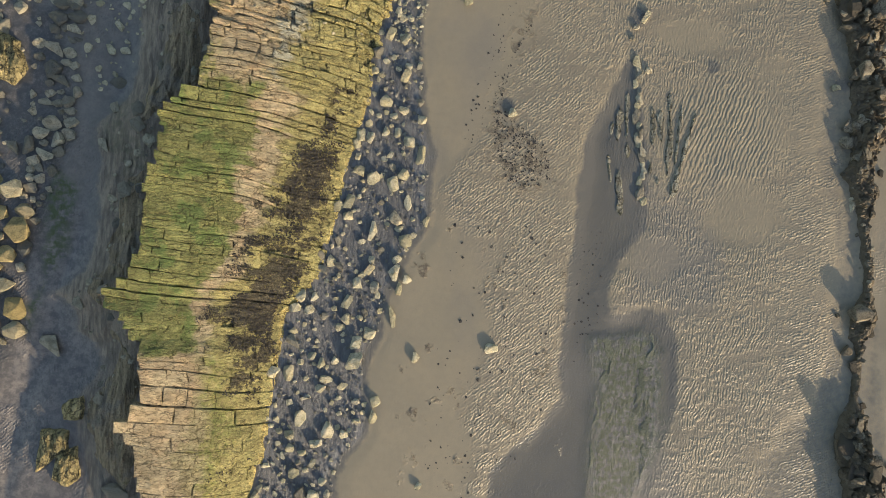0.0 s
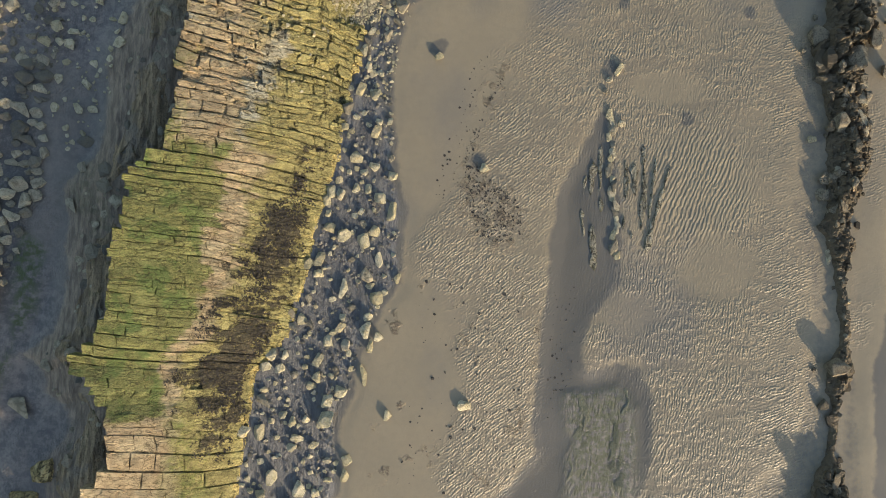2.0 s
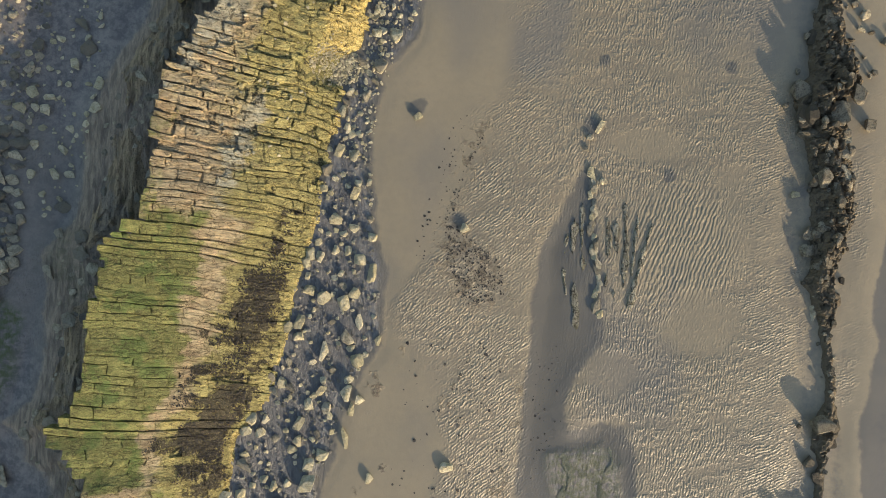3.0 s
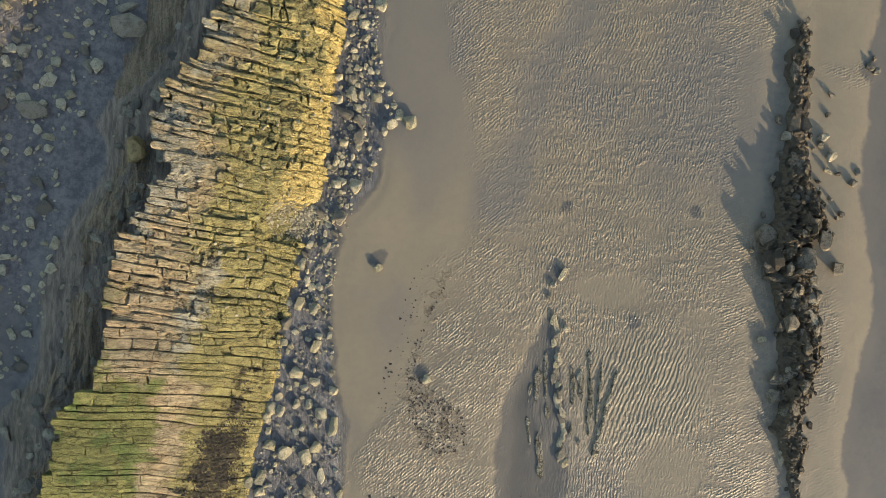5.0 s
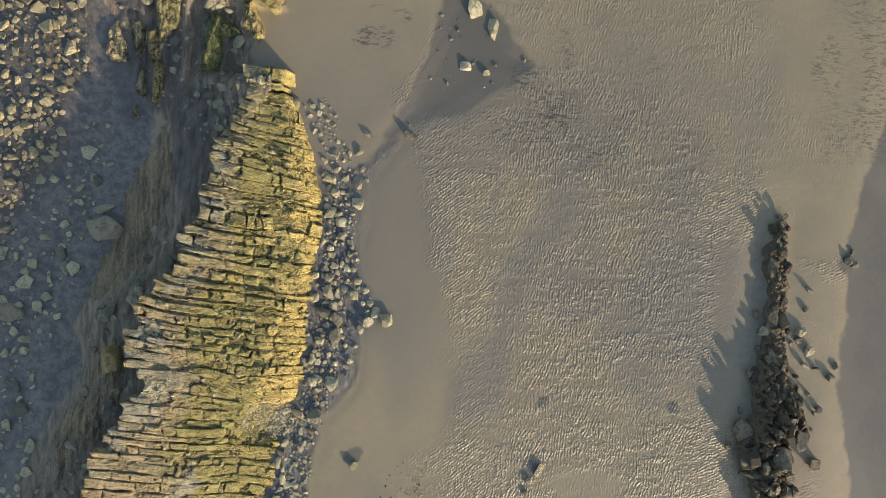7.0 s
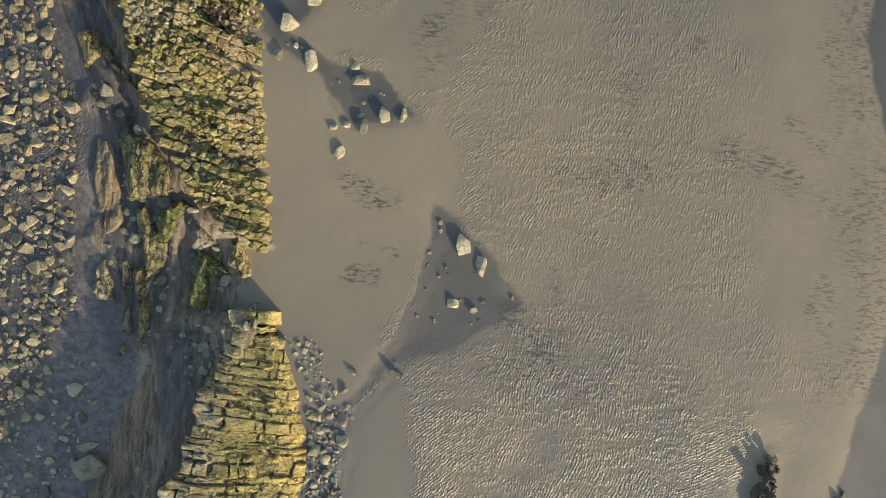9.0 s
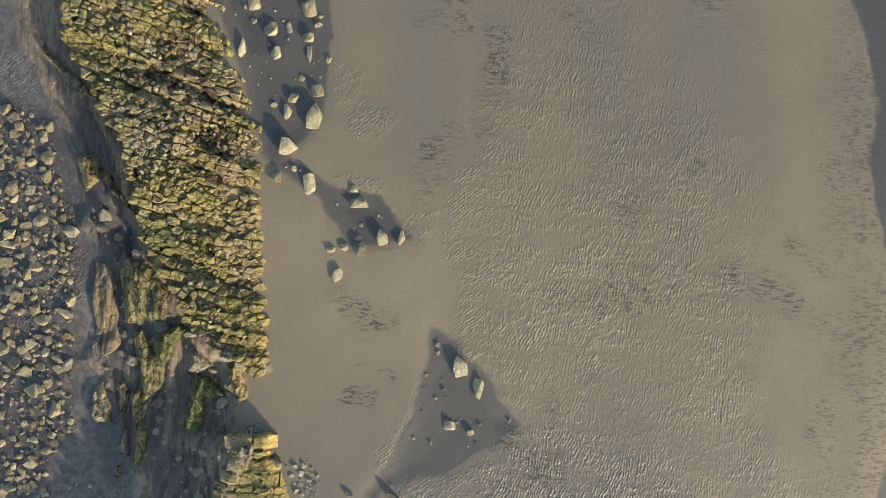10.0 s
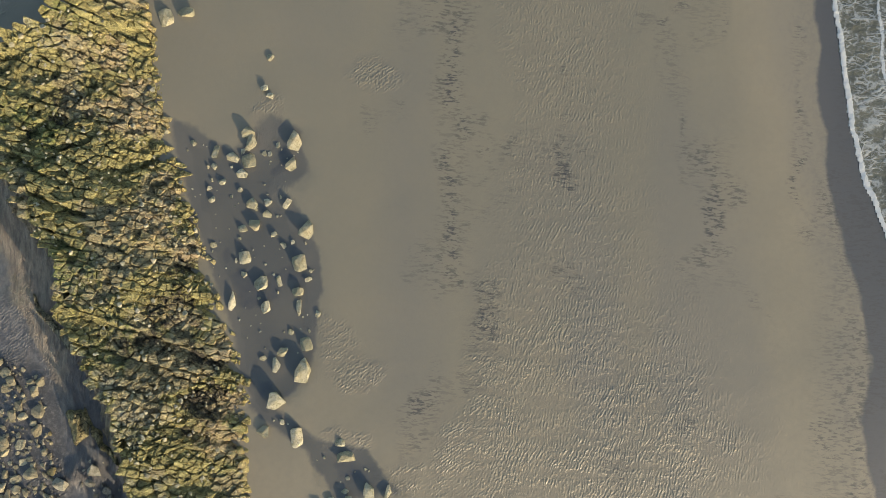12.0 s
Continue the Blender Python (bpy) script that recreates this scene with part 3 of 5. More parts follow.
def water_material(name, tint, ripples):
    """A clear thin sheet: tinted see-through with a gloss that grows as it turns away."""
    g = Graph(name)
    g.nodes.remove(g.bsdf)
    at = g.place()
    normal = g.bump(g.noise(at, ripples, 3), 0.02, 0.5)
    clear = g.node("ShaderNodeBsdfTransparent", Color=tint)
    gloss = g.node("ShaderNodeBsdfGlossy", Roughness=0.06)
    g.links.new(normal, gloss.inputs["Normal"])
    turn = g.node("ShaderNodeLayerWeight", Blend=0.5)
    g.links.new(normal, turn.inputs["Normal"])
    share = g.math("ADD", 0.02, g.math("MULTIPLY", g.math("POWER", turn.outputs["Facing"], 5.0), 0.9))
    both = g.nodes.new("ShaderNodeMixShader")
    g.links.new(share, both.inputs[0])
    g.links.new(clear.outputs[0], both.inputs[1])
    g.links.new(gloss.outputs[0], both.inputs[2])
    g.links.new(both.outputs[0], g.nodes["Material Output"].inputs["Surface"])
    return g.mat


def sea_material():
    """Grey-green shallow water with lacy foam."""
    g = Graph("sea_water")
    at = g.place()
    foam, *_ = g.masks("foam")
    sway = g.node("ShaderNodeTexNoise", Vector=at, Scale=0.9, Detail=4.0)
    moved = g.nodes.new("ShaderNodeVectorMath")
    moved.operation = "ADD"
    g.put(moved.inputs[0], g.mapped(at, (0.55, 1.35, 1), -14))
    g.put(moved.inputs[1], sway.outputs["Color"])
    lace = g.node("ShaderNodeTexVoronoi", Vector=moved.outputs[0], Scale=2.0)
    lace.feature = "DISTANCE_TO_EDGE"
    thin = g.node("ShaderNodeTexVoronoi", Vector=moved.outputs[0], Scale=4.6)
    thin.feature = "DISTANCE_TO_EDGE"
    broken = g.noise(at, 1.3, 6, 0.7)
    lines = g.math("MAXIMUM", g.ramp(lace.outputs["Distance"], 0.13, 0.02), g.math("MULTIPLY", g.ramp(thin.outputs["Distance"], 0.12, 0.02), 0.6))
    lines = g.math("MULTIPLY", lines, g.ramp(broken, 0.38, 0.6))
    white = g.math("MAXIMUM", g.math("MULTIPLY", lines, 0.6), g.ramp(g.math("ADD", foam, g.math("MULTIPLY", g.math("SUBTRACT", g.noise(at, 7, 5), 0.5), 0.7)), 0.45, 0.7))
    deep = g.mix(g.ramp(g.noise(at, 0.5, 4), 0.35, 0.65), (0.105, 0.105, 0.08), (0.16, 0.155, 0.115))
    color = g.mix(white, deep, (0.55, 0.56, 0.55))
    rough = g.math("ADD", 0.12, g.math("MULTIPLY", white, 0.6))
    high = g.math("ADD", g.noise(at, 2.2, 5), g.math("MULTIPLY", white, 0.25))
    return g.done(color, rough, g.bump(high, 0.09), 0.5)


BEACH, LEDGE = beach_material(), ledge_material()
PALE_STONE = stone_material("pale_boulder", (0.40, 0.365, 0.24), (0.60, 0.55, 0.39), (0.32, 0.29, 0.175))
GREY_STONE = stone_material("grey_stone", (0.14, 0.135, 0.115), (0.47, 0.425, 0.31), (0.20, 0.18, 0.125))
DARK_STONE = stone_material("weedy_stone", (0.075, 0.066, 0.05), (0.29, 0.255, 0.185), (0.075, 0.063, 0.047), 0.8)
YELLOW_STONE = stone_material("ochre_stone", (0.30, 0.24, 0.11), (0.42, 0.33, 0.16), (0.17, 0.15, 0.07))
BUFF_STONE = stone_material("buff_stone", (0.30, 0.26, 0.165), (0.55, 0.48, 0.31), (0.25, 0.215, 0.13), 0.45)
PEBBLE = stone_material("pebble", (0.11, 0.11, 0.10), (0.38, 0.36, 0.30), (0.2, 0.185, 0.14), 0.2)
RIDGE_CRUST = stone_material("weedy_crust", (0.06, 0.047, 0.032), (0.13, 0.105, 0.07), (0.16, 0.135, 0.095), 0.9, 0.7)
SHELF_STONE = shelf_material()
SUNK_STONE = stone_material("sunken_stone", (0.12, 0.135, 0.10), (0.23, 0.235, 0.175), (0.10, 0.125, 0.085), 0.5)
ROCK_OLIVE = layered_material("olive_rock", (0.20, 0.18, 0.09), (0.40, 0.355, 0.19), (0.13, 0.135, 0.05))
ROCK_OCHRE = layered_material("ochre_rock", (0.29, 0.24, 0.115), (0.55, 0.46, 0.235), (0.19, 0.165, 0.075))
ROCK_BUFF = layered_material("buff_rock", (0.26, 0.225, 0.145), (0.52, 0.455, 0.30), (0.17, 0.15, 0.09))
ROCK_GREEN = layered_material("green_rock", (0.13, 0.15, 0.055), (0.25, 0.25, 0.115), (0.075, 0.14, 0.03))
ROCK_GREY = layered_material("grey_rock", (0.21, 0.205, 0.165), (0.45, 0.43, 0.34), (0.20, 0.19, 0.12))
WEED = weed_material()
POOL_WATER = water_material("pool_water", (0.95, 0.96, 0.96), 5.0)
SEA = sea_material()


# ---- mesh helpers ----
def grid_mesh(name, xs, ys, z, material, keep=None, smooth=True):
    """A sheet over the lines xs and ys with heights z[y, x]; keep: which of its faces stay."""
    gx, gy = np.meshgrid(xs, ys)
    nx, ny = len(xs), len(ys)
    verts = np.stack([gx, gy, z], -1).reshape(-1, 3)
    i = (np.arange(ny - 1)[:, None] * nx + np.arange(nx - 1)[None, :])
    quads = np.stack([i, i + 1, i + nx + 1, i + nx], -1).reshape(-1, 4)
    if keep is not None:
        quads = quads[keep.reshape(-1)]
        used = np.unique(quads)
        remap = np.zeros(len(verts), int)
        remap[used] = np.arange(len(used))
        verts, quads = verts[used], remap[quads]
    me = bpy.data.meshes.new(name)
    me.vertices.add(len(verts))
    me.vertices.foreach_set("co", verts.astype(np.float32).ravel())
    me.loops.add(quads.size)
    me.loops.foreach_set("vertex_index", quads.astype(np.int32).ravel())
    me.polygons.add(len(quads))
    me.polygons.foreach_set("loop_start", np.arange(0, quads.size, 4, dtype=np.int32))
    me.polygons.foreach_set("use_smooth", np.full(len(quads), smooth))
    me.update(calc_edges=True)
    me.materials.append(material)
    return me, verts


def paint(me, name, rgba):
    layer = me.attributes.new(name, "FLOAT_COLOR", "POINT")
    layer.data.foreach_set("color", np.asarray(rgba, np.float32).ravel())


def paint_growth(me, tint):
    paint(me, "growth", tint[:, :4])
    paint(me, "bed", np.pad(tint[:, 4:6], ((0, 0), (0, 2))))


def mesh_of(name, verts, faces, material, smooth=False):
    me = bpy.data.meshes.new(name)
    me.from_pydata(verts, [], faces)
    me.materials.append(material)
    if smooth:
        me.polygons.foreach_set("use_smooth", np.full(len(me.polygons), True))
    me.update()
    return me


def under(ob, parent):
    ob.parent = parent
    return ob


# ---- ground ----
def fine_lines(low, high, gap, far):
    """Even lines from low to high, then ever wider ones out to far."""
    mid = np.arange(low, high, gap)
    out, d = [], gap
    while not out or out[-1] < far:
        d *= 1.35
        out.append((out[-1] if out else 0) + d)
    out = np.array(out)
    return np.concatenate([low - out[::-1], mid, mid[-1] + out])


def build_ground():
    xs, ys = fine_lines(-24, 34, 0.14, 1800), fine_lines(-17, 75, 0.14, 1800)
    gx, gy = np.meshgrid(xs, ys)
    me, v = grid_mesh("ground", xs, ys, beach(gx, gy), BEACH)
    x, y = v[:, 0], v[:, 1]
    wob = 1.5 * (fbm(x, y, 2.2, 21) - 0.5)
    wet = np.zeros(len(x))
    # beside the ridge this darkening is part damp, part painted ridge shadow
    for poly, _ in POOLS:
        wet = np.maximum(wet, (0.42 if poly is RIDGE_POOL_SHADE else 0.9) * step(-0.7, 0.6, inside(poly, x, y) + 0.7 * wob))
    wet = np.maximum(wet, 0.4 * step(-1, 1, inside(DARK_PATCH, x, y) + wob))
    soaked = np.maximum(step(-0.4, 0.7, inside(DARK_SAND, x, y) + wob * 0.6), 0.5 * step(-1.4, 1.6, inside(EAST_WET, x, y) + 1.6 * wob))
    # one dark colour for the gully's wetness and its painted shade
    soaked = np.maximum(soaked, 0.66 * step(-0.6, 0.7, inside(WET_SHADED_GULLY, x, y) + wob))
    soaked = np.maximum(soaked, 0.5 * step(-0.4, 0.8, inside(STONES_SOUTH_WEST, x, y) + 1.5 * wob))
    soaked = np.maximum(soaked, 0.56 * step(-0.2, 0.9, inside(DEEP_POOL, x, y) + wob))
    soaked = np.maximum(soaked, 0.5 * step(0.0, 1.0, inside(EDGE_POOL, x, y) + wob))
    soaked = np.maximum(soaked, 0.6 * step(0.42, 0.6, fbm(x, y, 1.8, 67)) * step(0.0, 1.0, inside(BOULDER_POOL_SHADOWS, x, y) + 0.5 * wob))
    soaked = np.maximum(soaked, 0.5 * step(-0.5, 0.8, inside(SOUTH_WET, x, y) + wob))
    soaked = np.maximum(soaked, 0.58 * step(-0.5, 0.6, inside(MID_WET, x, y) + wob))
    wet = np.maximum(wet, 0.36 * step(-4, -0.5, inside(DARK_SAND, x, y) + wob * 2))
    edge = np.interp(y, RIPPLE_EDGE[0], RIPPLE_EDGE[1])
    ripple = step(-0.6, 0.9, x - edge + 3.6 * (fbm(x, y, 3.6, 51) - 0.5)) * (1 - 0.85 * step(23.5, 25.0, x) * step(34, 29, y))
    ripple *= 0.55 + 0.45 * step(0.36, 0.52, fbm(x, y, 4.5, 53))
    for cx, cy, rx, ry in SMOOTH:
        ripple *= 1 - 0.8 * step(1.15, 0.6, np.hypot((x - cx) / rx, (y - cy) / ry) + 0.5 * (fbm(x, y, 2, 52) - 0.5))
    ripple *= 1 - 0.85 * step(-1.5, 2.5, x - np.interp(y, [30, 35, 48, 58, 68], [27, 24.5, 22.0, 17.8, 15.2]) + 4 * (fbm(x, y, 3, 59) - 0.5)) * step(30, 34, y)
    ripple *= 1 - 0.35 * step(29, 34, y) - 0.3 * step(48, 58, y)
    for cx, cy, rx, ry in RIPPLED:
        ripple = np.maximum(ripple, 0.6 * step(1.3, 0.5, np.hypot((x - cx) / rx, (y - cy) / ry) + 1.6 * (fbm(x, y, 1.2, 54) - 0.5)))
    ripple = np.maximum(ripple, 0.06)
    ripple *= 1 - 0.92 * wet
    for cx, cy, r in SCOURS:
        wet = np.maximum(wet, 0.6 * step(1.3, 0.5, np.hypot(x - cx, y - cy) / r + 0.8 * (fbm(x, y, 0.7, 62) - 0.5)))
    ripple = np.maximum(ripple, 0.75 * step(-9, -11, x) * step(0.48, 0.6, fbm(x, y, 2.6, 58)))
    rock = np.zeros(len(x))
    for west, lo, hi in ((A_WEST, -18, 33), (B_WEST, 37, 64)):
        d = across(west, y) - x
        rock = np.maximum(rock, step(4.4, 2.6, d + 2.2 * (fbm(x, y, 5, 8) - 0.5)) * (d > -1.2) * step(lo, lo + 1.5, y + wob) * step(hi + 1, hi, y + wob))
    rock = np.maximum(rock, step(-0.4, 0.6, inside(MID_ROCK, x, y) + wob))
    for poly in (EDGE_POOL,):
        rock = np.maximum(rock, 0.85 * step(-0.3, 0.9, inside(poly, x, y) + wob))
    rock = np.maximum(rock, 0.8 * step(-0.2, 1.0, inside(DEEP_POOL, x, y) + wob))
    rock = np.maximum(rock, 0.2 * step(0.6, -0.2, to_line(RIDGE, x, y)[0] - 0.3))
    rock = np.maximum(rock, 0.36 * step(-0.3, 1.4, inside(RIB_FLOOR, x, y) + wob))
    stain = np.zeros(len(x))
    for line, wide in zip(STREAKS, (0.5, 0.4, 0.9, 0.6, 1.5, 0.5, 0.5, 0.6, 0.7, 1.5, 0.9)):
        stain = np.maximum(stain, step(wide, 0.1, to_line(line, x, y)[0] + wob))
    stain = np.maximum(stain, 0.7 * step(0.62, 0.75, fbm(x, y, 3.5, 61)) * (y > 30) * (x > 3))
    stain = np.maximum(stain, 0.7 * step(26, 30, x) * (y > 30))
    stain *= 0.3 + 0.7 * step(0.38, 0.54, fbm(x, y * 0.7, 1.7, 63))
    green = np.maximum(step(-0.2, 0.4, inside(GREEN_WEST, x, y) + wob), 0.35 * rock * (x < -13) * step(0.6, 0.7, fbm(x, y, 3.0, 71)))
    green = np.maximum(green, 0.75 * step(-0.2, 1.0, inside(DEEP_POOL, x, y) + wob))
    weed = np.maximum(0.8 * step(-0.9, 0.9, inside(WEED_SAND, x, y) + wob), 0.8 * step(0.66, 0.74, fbm(x * 1.5, y, 1.2, 81)) * (x > 0) * (x < 9) * (y < 2))
    gravel = np.maximum(step(-0.6, 0.4, inside(STONES_WEST, x, y) + wob), step(-0.6, 0.4, inside(STONES_SOUTH_WEST, x, y) + wob))
    shelf = np.zeros(len(x))
    for west, lo, hi in ((A_WEST, -18, 33), (B_WEST, 37, 64)):
        d = across(west, y) - x
        shelf = np.maximum(shelf, step(5, 4, d) * (d > -1.2) * step(lo, lo + 1.5, y) * step(hi + 1, hi, y))
    shelf = np.maximum(shelf, step(-0.6, 0.2, inside(MID_ROCK, x, y)))
    patch = 0.9 * step(0.5, 0.68, fbm(x, y * 0.6, 7, 55, 5)) * (1 - 0.75 * step(28, 38, y)) + 0.9 * step(-1, 0.8, inside(DARK_PATCH, x, y) + wob)
    patch = np.maximum(patch, 0.55 * step(0.42, 0.66, vnoise(x + 0.14 * y + 1.2 * fbm(x, y, 3, 66), y * 0.1, 2.6, 64)) * step(44, 52, y) * step(3, 6, x))
    # western mud; the mask spreads over sand as well, as painted ledge shade
    mud_shade = step(-6.5, -8.0, x + 2 * (fbm(x, y, 3, 56) - 0.5)) * step(62, 50, y + 6 * (fbm(x, y, 4, 57) - 0.5))
    paint(me, "floor", np.stack([shelf, np.clip(patch, 0, 1), mud_shade, step(4.6, 2.2, np.hypot((x - 17.2) * 1.1, y - 7.4) + wob)], -1))
    paint(me, "beach", np.stack([wet, ripple, stain, rock], -1))
    paint(me, "growth", np.stack([green, weed, gravel, soaked], -1))
    return tagged(new("ground", me), "rippled wet brown sand beach with dark rock floor", "beach", kind="structure")


build_ground()


def build_pool(poly, rise, label):
    """Still water that fills a hollow up to its level."""
    px, py = [p[0] for p in poly], [p[1] for p in poly]
    xs, ys = np.arange(min(px) - 1, min(max(px), 40) + 1, 0.25), np.arange(min(py) - 1, max(py) + 1, 0.25)
    gx, gy = np.meshgrid(xs, ys)
    near = inside(poly, gx, gy) > -0.7
    level = float(np.median(base_height(gx, gy)[near])) - rise
    keep = near[:-1, :-1] & near[1:, 1:] & (beach(gx, gy)[:-1, :-1] < level + 0.1)
    me, _ = grid_mesh("tide_pool", xs, ys, np.full(gx.shape, level), POOL_WATER, keep)
    ob = tagged(new("tide_pool", me), label, "tide pool", "tide pools", kind="structure")
    ob.visible_shadow = False
    return ob


build_pool(RIB_POOL, 0.06, "shallow clear tide pool round low rock ribs")
build_pool(EDGE_POOL, 0.08, "shallow dark tide pool strewn with boulders")
build_pool([(23.0, -5.0), (22.6, -7.0), (19.5, -10.2), (18.3, -18.0), (27.3, -18), (27.0, -6.7), (25.8, -5.2)], 0.05, "broad tide pool beside the weedy ridge")
build_pool(BOULDER_POOL_SHADOWS, 0.06, "murky tide pool round scattered boulders")
build_pool(WEDGE_POOL, 0.07, "wedge-shaped tide pool in rippled sand")


# ---- rock sheets ----
def rock_sheet(name, poly, top, material, gap=0.1, ragged=0.25, seed=0, sink=0.5):
    """A rock body over an outline: steep ragged sides, and a top given by a function."""
    px, py = [p[0] for p in poly], [p[1] for p in poly]
    xs, ys = np.arange(min(px) - 1, max(px) + 1, gap), np.arange(min(py) - 1, max(py) + 1, gap)
    gx, gy = np.meshgrid(xs, ys)
    d = inside(poly, gx, gy) + ragged * 2 * (fbm(gx, gy, 0.9, seed) - 0.5)
    low = beach(gx, gy) - sink
    z = low + (top(gx, gy) - low) * step(-0.12, 0.12, d)
    keep = (d > -0.35)
    keep = keep[:-1, :-1] & keep[1:, 1:] & keep[1:, :-1] & keep[:-1, 1:]
    return grid_mesh(name, xs, ys, z, material, keep, smooth=False)


def growth_a(x, y):
    """Where green film, tan rock, black crust, the golden foot with its painted sunlight, olive growth and ashen rock
    lie on the long ledge.
    """
    u, _, _ = ledge_a(x, y)
    n, m = fbm(x, y, 2.2, 91), fbm(x, y, 1.0, 92)
    w = u + 0.3 * (n - 0.5) + 0.22 * (m - 0.5) + 0.1 * (fbm(x, y, 0.35, 93, 2) - 0.5)
    south = step(-4.3, -5.6, y + 1.2 * (m - 0.5))
    middle = step(9.5, 7.0, y + 3 * (m - 0.5)) * (1 - south)
    north = step(12.5, 15.5, y + 3 * (n - 0.5))
    bench = (1 - south) * (1 - middle) * (1 - north)
    green = middle * step(0.46, 0.36, w) + 0.45 * bench * step(0.3, 0.05, w) + 0.3 * step(0.52, 0.68, n) * step(0.4, 0.6, w)
    green = np.maximum(green, 0.5 * south * step(0.4, 0.5, w) * step(0.95, 0.6, w))
    pale = middle * np.exp(-((w - 0.46) / 0.085) ** 2) + south * step(0.45, 0.3, w) + 0.85 * bench * step(0.5, 0.35, w) + 0.6 * north * step(0.42, 0.25, w) * step(25, 20, y)
    ash = 0.9 * bench * np.exp(-((w - 0.47) / 0.07) ** 2) + 0.7 * north * step(0.38, 0.2, w) * step(0.4, 0.55, m) + 0.4 * middle * np.exp(-((w - 0.55) / 0.06) ** 2) * step(0.4, 0.6, m)
    olive = middle * step(0.5, 0.58, w) * 0.75 + bench * step(0.45, 0.6, w) * 0.9 + north * step(0.25, 0.45, w) * 0.85 + 0.7 * south * step(0.4, 0.55, w)
    lace = fbm(x * 0.9, y * 1.8, 0.9, 96)
    e = u + 0.14 * (n - 0.5) + 0.08 * (m - 0.5)
    crust = step(0.6, 0.7, e) * step(0.97, 0.92, e) * step(6.5, 3.0, y + 4 * (n - 0.5)) * step(-8.5, -6.0, y) * (0.6 + 0.5 * step(0.34, 0.52, lace))
    crust = np.maximum(crust, 0.95 * step(0.7, 0.78, e) * step(0.97, 0.9, e) * step(11, 8, y) * step(3, 5, y) * step(0.46, 0.58, lace))
    crust = np.maximum(crust, 0.85 * step(0.42, 0.5, w) * step(0.75, 0.6, w) * step(6, 2, y) * step(-6, -3, y) * step(0.5, 0.6, lace))
    crust = np.maximum(crust, 0.5 * step(0.55, 0.7, m) * step(0.45, 0.7, u))
    orange_sunlit = step(0.92, 1.0, u + 0.12 * (m - 0.5)) * 0.8
    # northern brow: sunlit brightness put into the gold
    orange_sunlit = np.maximum(orange_sunlit, 0.9 * step(0.72, 0.88, w) * step(14.5, 18, y))
    orange_sunlit = np.maximum(orange_sunlit, 0.5 * step(0.35, 0.6, w) * step(19, 24, y) * step(0.35, 0.55, n))
    return np.stack([green, pale, crust, orange_sunlit, olive, ash], -1)


def growth_b(x, y):
    u, _, _ = ledge_b(x, y)
    n, m = fbm(x, y, 2.4, 94), fbm(x, y, 0.9, 95)
    green = 0.5 * step(0.56, 0.72, n)
    pale = 0.7 * step(0.5, 0.66, fbm(x, y, 1.6, 97)) * step(0.3, 0.8, u)
    crust = 0.3 * step(0.52, 0.68, m) + 0.15 * step(0.55, 0.7, n) + 0.3 * gully_b(x, y) + 0.4 * step(0.42, 0.52, u) * step(0.88, 0.76, u) * step(45, 48, y) * step(60, 57, y) * step(0.42, 0.58, m)
    # east edge coloured gold to paint in its sunlit look
    orange_sunlit = 0.6 * step(0.82, 0.97, u)
    olive = 0.85 * step(0.3, 0.5, fbm(x, y, 1.8, 98))
    ash = 0.5 * step(0.55, 0.25, u + 0.5 * (n - 0.5)) * step(0.4, 0.6, m)
    return np.stack([green, pale, crust, orange_sunlit, olive, ash], -1)


def blocks(surface, growth, spans, slant, strip, long, gap, lift, depth, seed, drop):
    """The jointed blocks of a ledge: rows that run down the dip, cut across into stones.
    Yields corner points, faces and the growth on each."""
    rng = random.Random(seed)
    v, end = spans
    while v < end:
        rough, broad = float(step(8, 14, v)) + 0.5 * float(step(18, 24, v)), float(step(-5, -7, v))
        wide = rng.uniform(*strip) * (1 + 0.5 * broad + 0.1 * rough)
        # walk down the dip from the scarp in metres
        calm = float(step(9, 6, v)) * (1 - broad)
        slant = 0.14 + 0.05 * float(step(9, 17, v))
        row_shift = rng.uniform(-0.12, 0.12) + 0.5 * (float(vnoise(0, v, 1.1, seed)) - 0.5)
        row_gap = gap * (1 - 0.65 * calm) * (rng.uniform(0.2, 0.8) if rng.random() < 0.6 else rng.uniform(1.2, 2.6 + 4.6 * rough))
        s = row_shift
        row_lift = rng.uniform(-1, 1) * lift * (0.5 + 1.2 * rough) * (1 - 0.45 * calm)
        while True:
            size = rng.uniform(*long) * (1.0 if rng.random() > 0.2 else 1.7) * (1 + 0.5 * broad) * (1 - 0.35 * min(rough, 1.0))
            west = float(across(surface[1], v))
            if rough > 0.5 and s < 2.2:
                size *= 1.7
            east = float(across(surface[2], v - slant * 6))
            if s > east - west - 0.1:
                break
            e = min(s + size, east - west + rng.uniform(0.0, 0.3))
            if rng.random() > drop * (1 + 4 * rough) and e - s > 0.15:
                yield rng, west + s, west + e, v, v + wide, slant, (gap * rng.uniform(0.1, 1.0) ** 1.5 * (1 - 0.6 * calm) if rng.random() < 0.8 + 0.15 * calm else gap * (1.8 + 4.5 * rough), row_gap), row_lift, lift * (0.6 + 1.7 * rough) * (1 - 0.5 * calm), depth, west
            s += size
        v += wide


